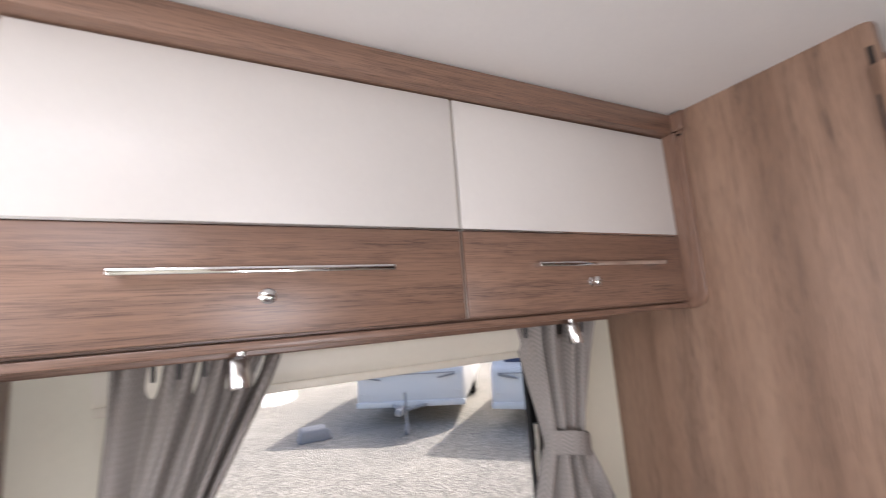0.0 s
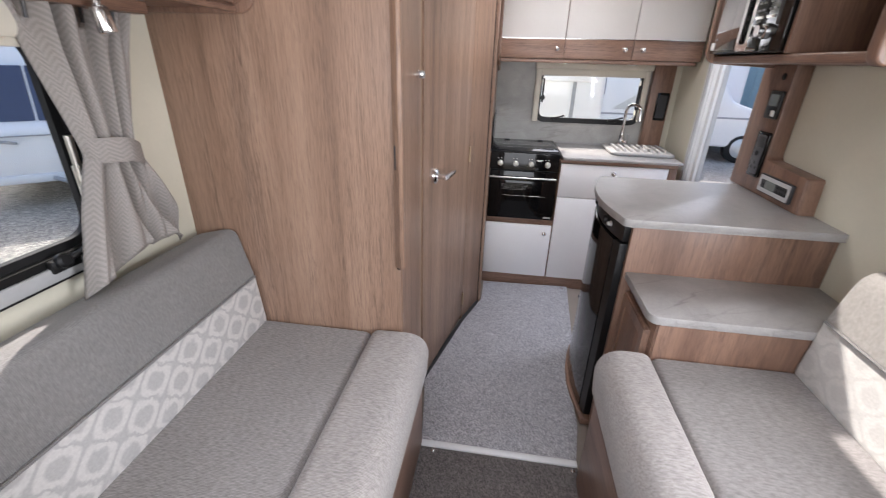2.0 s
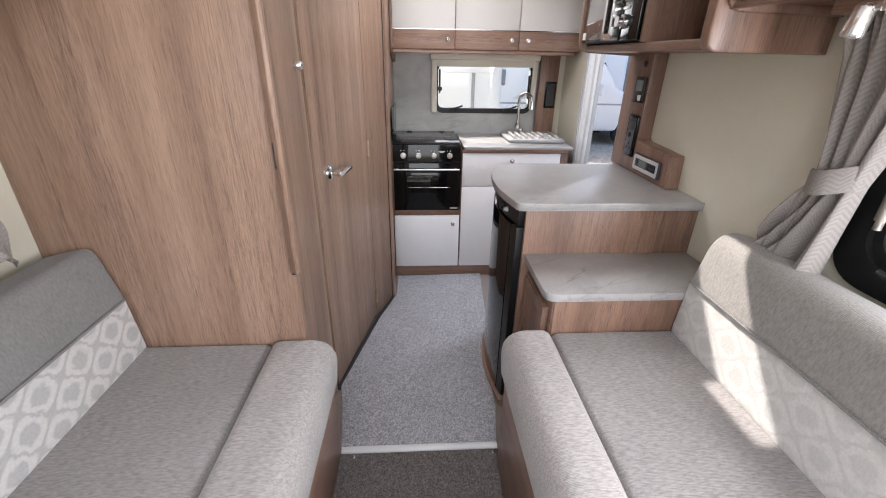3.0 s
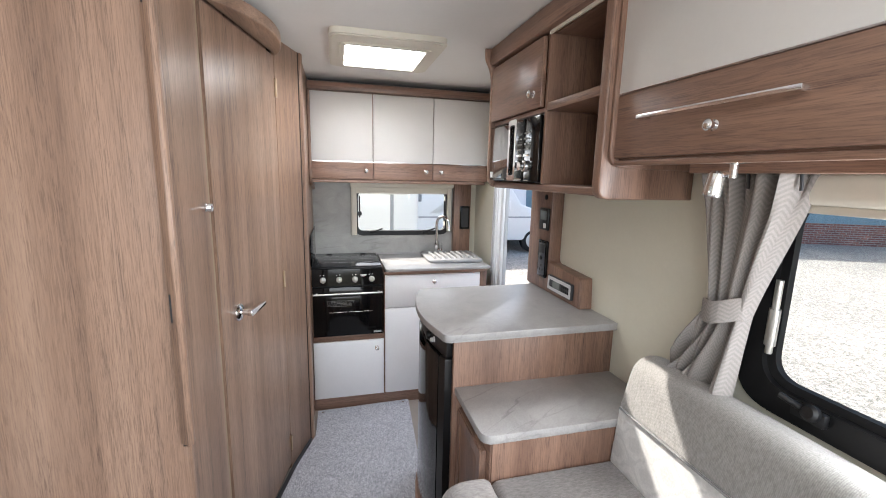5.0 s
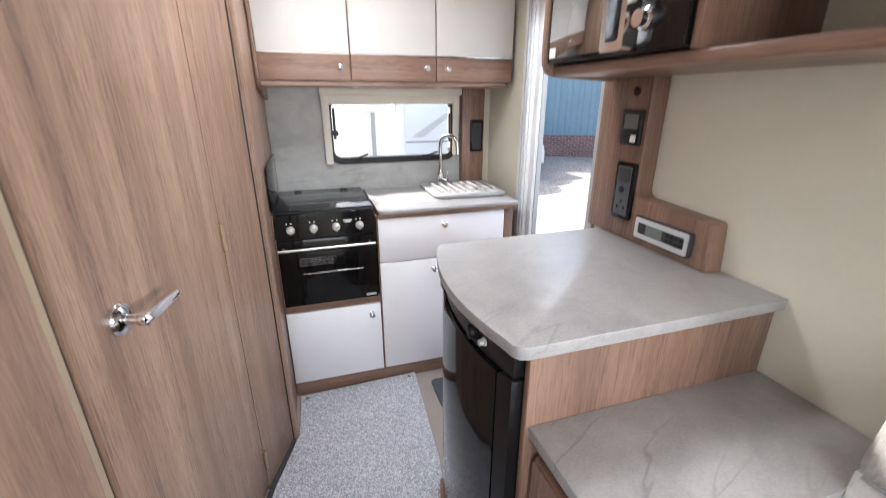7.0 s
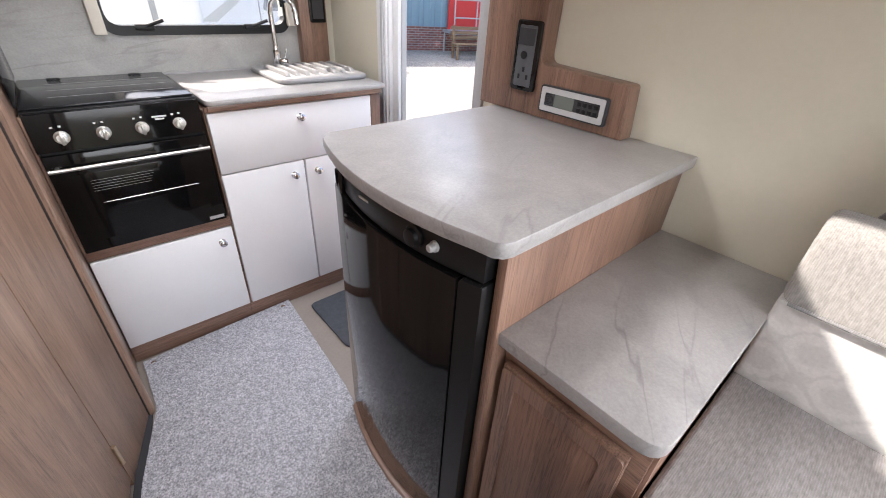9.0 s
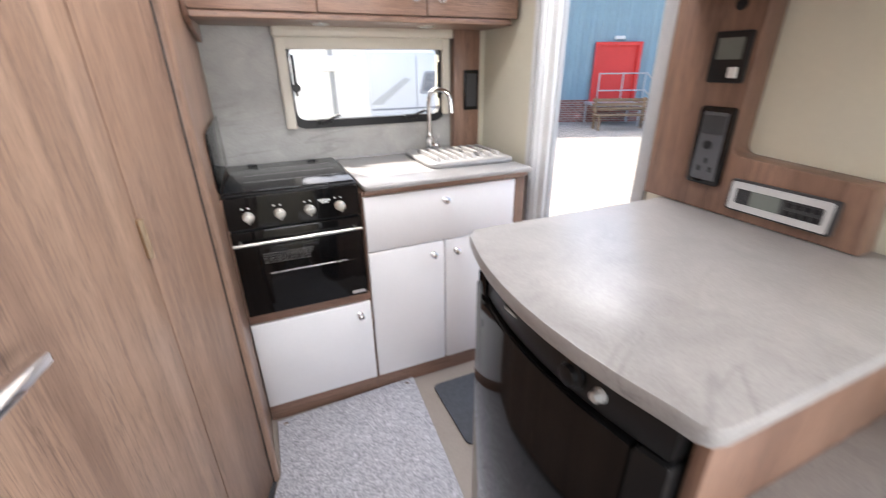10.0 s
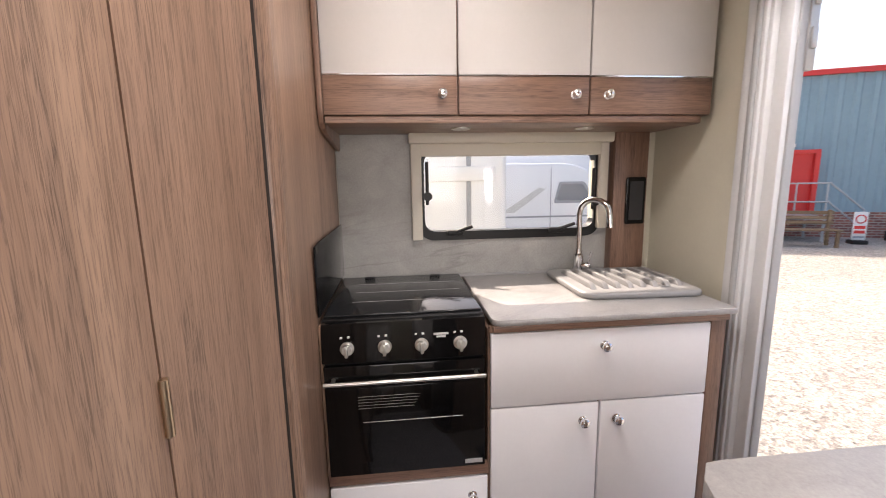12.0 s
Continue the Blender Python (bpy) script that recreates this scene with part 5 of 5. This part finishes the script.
e = [(RW + 0.002, 1.41), (MF + 0.018, 1.425), (MF + 0.018, 1.93), (MF + 0.05, 1.99), (MF + 0.05, CEIL - 0.003), (RW + 0.002, CEIL - 0.003)]
part("end_panel", slab_bm(rounded(e, [0, 0.05, 0.04, 0.02, 0, 0]), "x", 1.88, 1.904, r=0.006, seg=3), wood_post, mc, "shaped wooden end panel")
part("cornice", box_bm(1.071, 1.88, MF - 0.015, MF + 0.03, 1.956, CEIL - 0.003, 0.008), wood_along, mc)
part("pale_shelf_edge", box_bm(1.075, 1.381, MF + 0.0, MF + 0.006, 1.945, 1.957), cream_plastic, mc)
d = part("door", box_bm(1.4, 1.878, MF, MF + 0.017, 1.716, 1.946, 0.003), wood_along, mc)
bm = bmesh.new()
knob(bm, (1.452, MF + 0.017, 1.765), (0, 1, 0))
part("lock_knob", bm, chrome, d)
mw = thing("microwave", (1.66, -0.95, 1.455), "black microwave oven with mirrored door and chrome handle", "microwave")
part("body", box_bm(1.402, 1.875, RW + 0.03, MF - 0.005, 1.455, 1.695, 0.004), black_satin, mw)
dd = part("door", box_bm(1.532, 1.875, MF - 0.004, MF + 0.012, 1.458, 1.692, 0.003), black_gloss, mw)
part("window", box_bm(1.612, 1.866, MF + 0.0115, MF + 0.0145, 1.468, 1.685, 0.001), mirror_dark, dd, "dark mirrored window")
bm = bmesh.new()
frame_bm(bm, rrect(1.532, 1.607, 1.46, 1.69, 0.012), rrect(1.548, 1.591, 1.48, 1.67, 0.01), "y", MF + 0.012, MF + 0.042)
part("handle", bm, chrome, dd, "square chrome loop handle")
cpm = part("control_panel", box_bm(1.404, 1.53, MF - 0.004, MF + 0.01, 1.458, 1.692, 0.003), black_gloss, mw)
for j in range(4):
    for x in (1.489, 1.513):
        part("button", box_bm(x - 0.005, x + 0.005, MF + 0.0095, MF + 0.014, 1.575 + j * 0.02, 1.58 + j * 0.02, 0.001), grey_plastic, cpm)
part("button_bar", box_bm(1.48, 1.522, MF + 0.0095, MF + 0.014, 1.552, 1.56, 0.001), steel, cpm)
bm = bmesh.new()
lathe(bm, (1.501, MF + 0.01, 1.515), (0, 1, 0), [(0, 0.022), (0.012, 0.021), (0.014, 0.016), (0.03, 0.016)])
part("dial", bm, chrome, cpm)
part("energy_label", box_bm(1.833, 1.861, MF + 0.0145, MF + 0.0155, 1.47, 1.495), white_print, dd)

# ---- outside ----
GZ = -0.62
bm = bmesh.new()
vs = [bm.verts.new(v) for v in ((-400, -400, GZ), (400, -400, GZ), (400, 400, GZ), (-400, 400, GZ))]
bm.faces.new(vs)
structure("ground", bm, gravel, "gravel caravan sales yard")


def touring_caravan(m, label, plate=False, side_windows=2, strip=van_grey):
    """A white touring caravan, its front to local -y, its hitch forward."""
    v = thing("caravan", (0, 0, 0), label, "caravan", "parked caravans")
    W, L = 1.12, 5.2
    prof = [(0.0, 0.35), (-0.06, 0.55), (0.0, 1.05), (0.12, 1.12), (0.42, 1.9), (0.8, 2.42), (1.4, 2.52), (L - 0.4, 2.5), (L, 2.3), (L + 0.02, 0.35)]
    body = part("body", slab_bm(rounded(prof, [0.05, 0.15, 0.05, 0.1, 0.3, 0.3, 0.3, 0.2, 0.15, 0.05], 4), "x", -W, W, r=0.07, seg=3), van_white, v)
    for x0, x1 in ((-0.86, -0.36), (-0.33, 0.33), (0.36, 0.86)):
        bm = bmesh.new()
        q = [(0.145, 1.15), (0.405, 1.84)]
        slab(bm, [(q[0][0] - 0.035, q[0][1]), (q[1][0] - 0.035, q[1][1]), (q[1][0] + 0.03, q[1][1]), (q[0][0] + 0.03, q[0][1])], "x", x0, x1, r=0.012)
        part("front_window", bm, van_glass, v, "dark tinted front window")
    part("locker_line", box_bm(-0.95, 0.95, -0.062, -0.03, 0.97, 0.985), strip, v)
    part("bumper", box_bm(-W, W, -0.08, 0.1, 0.34, 0.46, 0.03), van_white, v)
    for s in (-1, 1):
        bm = bmesh.new()
        slab(bm, [(s * 0.6, 0.87), (s * 0.95, 0.93), (s * 0.95, 0.97), (s * 0.6, 0.9)] if s > 0 else [(s * 0.95, 0.93), (s * 0.6, 0.87), (s * 0.6, 0.9), (s * 0.95, 0.97)], "y", -0.075, -0.03)
        part("grab_handle", bm, van_grey, v)
        part("marker_light", box_bm(s * 1.0 - 0.04, s * 1.0 + 0.04, -0.07, -0.02, 0.6, 0.64, 0.01), white_print, v)
    for k in range(side_windows):
        for s in (-1, 1):
            x = s * W
            part("side_window", box_bm(*sorted((x - 0.02 * s, x + 0.012 * s)), 0.7 + k * 1.7, 1.8 + k * 1.7, 1.25, 1.8, 0.02), van_glass, v)
    for s in (-1, 1):
        x = s * (W - 0.1)
        bm = bmesh.new()
        lathe(bm, (x - 0.09 * s, 2.9, 0.31), (s, 0, 0), [(0, 0.24), (0.03, 0.31), (0.16, 0.31), (0.19, 0.25)], 24)
        wl = part("wheel", bm, black_rubber, v)
        bm = bmesh.new()
        lathe(bm, (x + 0.1 * s, 2.9, 0.31), (s, 0, 0), [(0, 0.2), (0.012, 0.19), (0.015, 0.05)], 20)
        part("rim", bm, silver_plastic, wl)
    bm = bmesh.new()
    for s in (-1, 1):
        rod(bm, (s * 0.42, 0.1, 0.38), (0.0, -0.75, 0.42), 0.03)
    box(bm, -0.06, 0.06, -1.0, -0.7, 0.38, 0.5, 0.02)
    hb2 = part("hitch", bm, van_grey, v, "grey tow hitch")
    bm = bmesh.new()
    rod(bm, (0.08, -0.72, 0.08), (0.08, -0.72, 0.75), 0.025)
    lathe(bm, (0.05, -0.72, 0.1), (1, 0, 0), [(0, 0.1), (0.06, 0.1)], 16)
    part("jockey_wheel", bm, van_grey, hb2)
    if plate:
        bm = bmesh.new()
        slab(bm, [(0.335, 1.7), (0.37, 1.8), (0.385, 1.8), (0.35, 1.7)], "x", -0.26, 0.26)
        part("sale_plate", bm, plate_yellow, v, "yellow sale plate in the window")
    v.matrix_world = m
    return v


kc = touring_caravan(pose(6.2, 4.1, GZ, 0, 0, 178), "white touring caravan close behind the kitchen window", False, 0)
part("panel_seam", box_bm(1.112, 1.126, 4.86, 4.9, 0.4, 2.4, 0.002), van_grey, kc).matrix_parent_inverse = Matrix.Identity(4)
for z, h, mt in ((0.75, 0.05, van_grey), (1.3, 0.03, van_white), (1.86, 0.12, van_white)):
    part("side_moulding", box_bm(1.11, 1.15, 0.3, 5.1, z, z + h, 0.012), mt, kc).matrix_parent_inverse = Matrix.Identity(4)
c1 = touring_caravan(pose(3.25, 8.2, GZ, 0, 0, -35), "white touring caravan facing the window, yellow plate", True)
tagged(copy_thing(c1, pose(5.1, 6.02, GZ, 0, 0, -48)), "white touring caravan parked beside another in the yard")
tagged(copy_thing(c1, pose(-0.9, 15.5, GZ, 0, 0, -30)), "white caravan parked farther back in the yard")


def plastic_step(x, y):
    s = thing("caravan_step", (x, y, GZ), "grey plastic caravan step on the gravel", "step")
    bm = bmesh.new()
    slab(bm, rounded([(x - 0.3, GZ), (x - 0.22, GZ + 0.2), (x + 0.22, GZ + 0.2), (x + 0.3, GZ)], [0, 0.03, 0.03, 0]), "y", y - 0.2, y + 0.2, r=0.01)
    part("block", bm, van_grey, s)
    part("tread", box_bm(x - 0.2, x + 0.2, y - 0.18, y + 0.18, GZ + 0.199, GZ + 0.21, 0.004), grey_plastic, s)


plastic_step(1.4, 8.5)

# palisade fence behind the left row
fn = thing("fence", (4.0, 17.0, GZ), "grey steel palisade fence round the yard", "fence")
me_pale = None
for z in (0.35, 1.35):
    part("rail", box_bm(-12.0, 22.0, 17.02, 17.06, GZ + z, GZ + z + 0.05), fence_steel, fn)
for i in range(120):
    x = -12.0 + i * 0.28
    if me_pale is None:
        bm = bmesh.new()
        slab(bm, [(-0.035, 0), (0.035, 0), (0.035, 1.7), (0, 1.85), (-0.035, 1.7)], "y", -0.012, 0.012)
        ob = part("pale", bm, fence_steel, fn, smooth=False)
        me_pale = ob.data
    else:
        ob = new("pale", me_pale)
        ob.parent = fn
        ob.matrix_parent_inverse = Matrix.Translation(fn.location).inverted()
    ob.location = (x, 17.0, GZ)
bm = bmesh.new()
box(bm, -30, 0.5, 30, 45, GZ, 6.0)
single("warehouse", bm, shed_blue, "pale grey warehouse beyond the fence", "building")

# large vehicle and caravan seen through the kitchen window
mh = thing("motorhome", (0, 0, 0), "white motorhome parked behind the kitchen window", "motorhome")
part("body", slab_bm(rounded([(0.0, 0.35), (0.0, 2.2), (4.9, 2.2), (5.5, 1.95), (5.9, 1.35), (6.7, 1.1), (6.9, 0.75), (6.9, 0.35)], [0.1, 0.2, 0.3, 0.2, 0.1, 0.15, 0.15, 0.05]), "x", -1.1, 1.1, r=0.06, seg=3), van_white, mh)
for s in (-1, 1):
    x = s * 1.1
    for y0, y1, z0, z1 in ((0.9, 1.44, 1.38, 1.8), (2.2, 3.1, 1.4, 1.76)):
        part("side_window", box_bm(*sorted((x - 0.02 * s, x + 0.014 * s)), y0, y1, z0, z1, 0.02), van_pane, mh)
    part("side_stripe", box_bm(*sorted((x - 0.01 * s, x + 0.008 * s)), 0.2, 6.5, 0.98, 1.02), van_grey, mh)
    cw = part("cab_window", slab_bm(rounded([(4.5, 1.3), (5.5, 1.3), (5.2, 1.78), (4.62, 1.78)], [0.06] * 4), "x", *sorted((x - 0.02 * s, x + 0.014 * s))), van_grey, mh)
    part("cab_pane", slab_bm(rounded([(4.56, 1.36), (5.4, 1.36), (5.16, 1.73), (4.66, 1.73)], [0.05] * 4), "x", *sorted((x + 0.014 * s, x + 0.02 * s))), van_pane, cw)
    part("door_mirror", box_bm(*sorted((x, x + 0.24 * s)), 5.42, 5.5, 1.2, 1.46, 0.03), van_white, mh)
    part("cab_seam", box_bm(*sorted((x - 0.01 * s, x + 0.006 * s)), 4.42, 4.44, 0.5, 2.1), van_grey, mh)
    part("side_stripe", slab_bm([(3.3, 1.1), (3.6, 1.1), (4.3, 1.62), (4.15, 1.66)], "x", *sorted((x - 0.01 * s, x + 0.009 * s))), silver_plastic, mh)
    for y in (1.4, 6.3):
        bm = bmesh.new()
        lathe(bm, (x - 0.22 * s, y, 0.34), (s, 0, 0), [(0, 0.28), (0.03, 0.34), (0.2, 0.34), (0.23, 0.27)], 24)
        wl = part("wheel", bm, black_rubber, mh)
        bm = bmesh.new()
        lathe(bm, (x + 0.01 * s, y, 0.34), (s, 0, 0), [(0, 0.22), (0.015, 0.2), (0.02, 0.05)], 20)
        part("rim", bm, silver_plastic, wl)
part("windscreen", slab_bm([(5.5, 1.93), (5.88, 1.37), (5.92, 1.37), (5.54, 1.95)], "x", -0.95, 0.95), van_glass, mh)
mh.matrix_world = pose(11.9, 0.8, GZ, 0, 0, 178)

tagged(copy_thing(c1, pose(13.5, -0.8, GZ, 0, 0, 178)), "white caravan parked beside the blue shed")

# blue shed across the yard
S0, SD = Vector((13.75, -9.4, 0)), Vector((-0.392, -0.92, 0)).normalized()
SN = Vector((-SD.y, SD.x, 0))
if SN.dot(Vector((0, 0, 0)) - S0) < 0:
    SN = -SN
SM = Matrix((( SD.x, SN.x, 0, S0.x), (SD.y, SN.y, 0, S0.y), (0, 0, 1, GZ), (0, 0, 0, 1)))   # local x along the wall, y towards the caravan
shed = thing("shed", (0, 0, 0), "blue-grey corrugated shed with red trim and brick base", "building")
bm = bmesh.new()
pts = []
x = -8.0
while x < 22:
    pts += [(x, 0.0), (x + 0.14, 0.0), (x + 0.18, 0.035), (x + 0.3, 0.035), (x + 0.34, 0.0)]
    x += 0.4
slab(bm, pts + [(22.0, -9.0), (-8.0, -9.0)], "z", 0.75, 4.62)
part("cladding", bm, shed_blue, shed, smooth=False)
bm = bmesh.new()
slab(bm, [(-9.0, 4.58), (0.12, 4.58), (0.12, 4.72), (-4.5, 4.9), (-9.0, 4.72)], "x", -8.1, 22.1)
rf = part("roof", bm, red_paint, shed, "red-edged shed roof")
bw = part("brick_base", box_bm(-8.0, 22.0, -9.0, 0.02, 0.0, 0.75), brick_red, shed, "red brick base wall")
bm = bmesh.new()
box(bm, 1.66, 3.02, 0.0, 0.06, 0.72, 2.45)
sd = part("door", bm, red_paint, shed, "red shed door")
bm = bmesh.new()
frame_bm(bm, [(1.58, 0.7), (3.11, 0.7), (3.11, 2.54), (1.58, 2.54)], [(1.68, 0.7), (2.99, 0.7), (2.99, 2.43), (1.68, 2.43)], "y", 0.05, 0.16)
part("door_frame", bm, red_paint, sd)
part("lamp", box_bm(2.2, 2.5, 0.02, 0.12, 2.62, 2.72, 0.01), white_print, shed)
shed.matrix_world = SM

ld = thing("landing", (0, 0, 0), "steel landing and handrail at the shed door", "steps")
part("deck", box_bm(1.4, 2.95, 0.1, 1.2, 0.62, 0.7), fence_steel, ld)
for x, y in ((1.45, 1.15), (2.9, 1.15), (1.45, 0.2), (2.9, 0.2)):
    part("leg", rod_bm((x, y, 0.0), (x, y, 0.62), 0.03), fence_steel, ld)
for z in (1.1, 1.6):
    tube("handrail", [(1.45, 1.15, z), (2.85, 1.15, z), (2.98, 1.15, z - 0.03), (3.75, 1.15, z - 0.72)], 0.022, fence_steel, ld)
for x, zt in ((1.45, 1.6), (2.2, 1.6), (2.9, 1.6)):
    part("post", rod_bm((x, 1.15, 0.7), (x, 1.15, zt), 0.022, 8), fence_steel, ld)
part("post", rod_bm((3.75, 1.15, 0.0), (3.75, 1.15, 0.88), 0.022, 8), fence_steel, ld)
ld.matrix_world = SM

bn = thing("bench", (0, 0, 0), "weathered wooden slatted bench", "bench")
for i in range(4):
    part("seat_slat", box_bm(1.15, 2.85, 1.75 + i * 0.11, 1.84 + i * 0.11, 0.42, 0.45, 0.005), bench_wood, bn)
for i in range(3):
    part("back_slat", box_bm(1.15, 2.85, 1.66, 1.7, 0.55 + i * 0.13, 0.64 + i * 0.13, 0.005), bench_wood, bn)
for x in (1.25, 2.75):
    for y in (1.7, 2.15):
        part("leg", box_bm(x - 0.035, x + 0.035, y - 0.035, y + 0.035, 0.0, 0.93 if y < 2 else 0.42, 0.005), bench_wood, bn)
bn.matrix_world = SM

sg = thing("warning_sign", (0, 0, 0), "white and red warning sign board leaning", "sign")
part("board", box_bm(3.46, 3.76, 1.3, 1.33, 0.1, 0.85, 0.01), white_print, sg)
bm = bmesh.new()
frame_bm(bm, [(3.61 + 0.12 * math.cos(t), 0.66 + 0.12 * math.sin(t)) for t in (2 * math.pi * i / 24 for i in range(24))], [(3.61 + 0.09 * math.cos(t), 0.66 + 0.09 * math.sin(t)) for t in (2 * math.pi * i / 24 for i in range(24))], "y", 1.33, 1.335)
part("red_ring", bm, red_paint, sg)
for z, h in ((0.4, 0.08), (0.28, 0.08)):
    part("text_bar", box_bm(3.49, 3.73, 1.33, 1.334, z, z + h), red_paint, sg)
part("text_bar", box_bm(3.49, 3.73, 1.33, 1.334, 0.16, 0.21), van_grey, sg)
part("foot", box_bm(3.43, 3.78, 1.15, 1.45, 0.0, 0.1, 0.02), black_rubber, sg)
sg.matrix_world = SM
tc2 = thing("traffic_cone", (0, 0, 0), "orange traffic cone with white band", "traffic cone")
bm = bmesh.new()
lathe(bm, (5.75, 1.2, 0.03), (0, 0, 1), [(0, 0.15), (0.7, 0.03)], 18)
part("cone", bm, cone_orange, tc2)
bm = bmesh.new()
lathe(bm, (5.75, 1.2, 0.3), (0, 0, 1), [(0, 0.106), (0.18, 0.075)], 18)
part("band", bm, white_print, tc2)
part("base", box_bm(5.53, 5.97, 0.98, 1.42, 0.0, 0.04, 0.01), black_rubber, tc2)
tc2.matrix_world = SM
tr = thing("rubber_trough", (0, 0, 0), "low black trough against the brick wall", "trough")
part("trough", box_bm(4.6, 5.3, 0.5, 0.9, 0.0, 0.28, 0.04), black_rubber, tr)
tr.matrix_world = SM
sh2 = thing("warehouse", (0, 0, 0), "long blue warehouse with red band across the yard", "building")
part("wall", box_bm(-25, 6, -34, -26, GZ, 4.2), shed_blue, sh2)
part("red_band", box_bm(-25, 6, -25.99, -25.9, 0.4, 1.3), red_paint, sh2)
part("roof_edge", box_bm(-25.2, 6.2, -34.2, -25.85, 4.2, 4.5), red_paint, sh2)
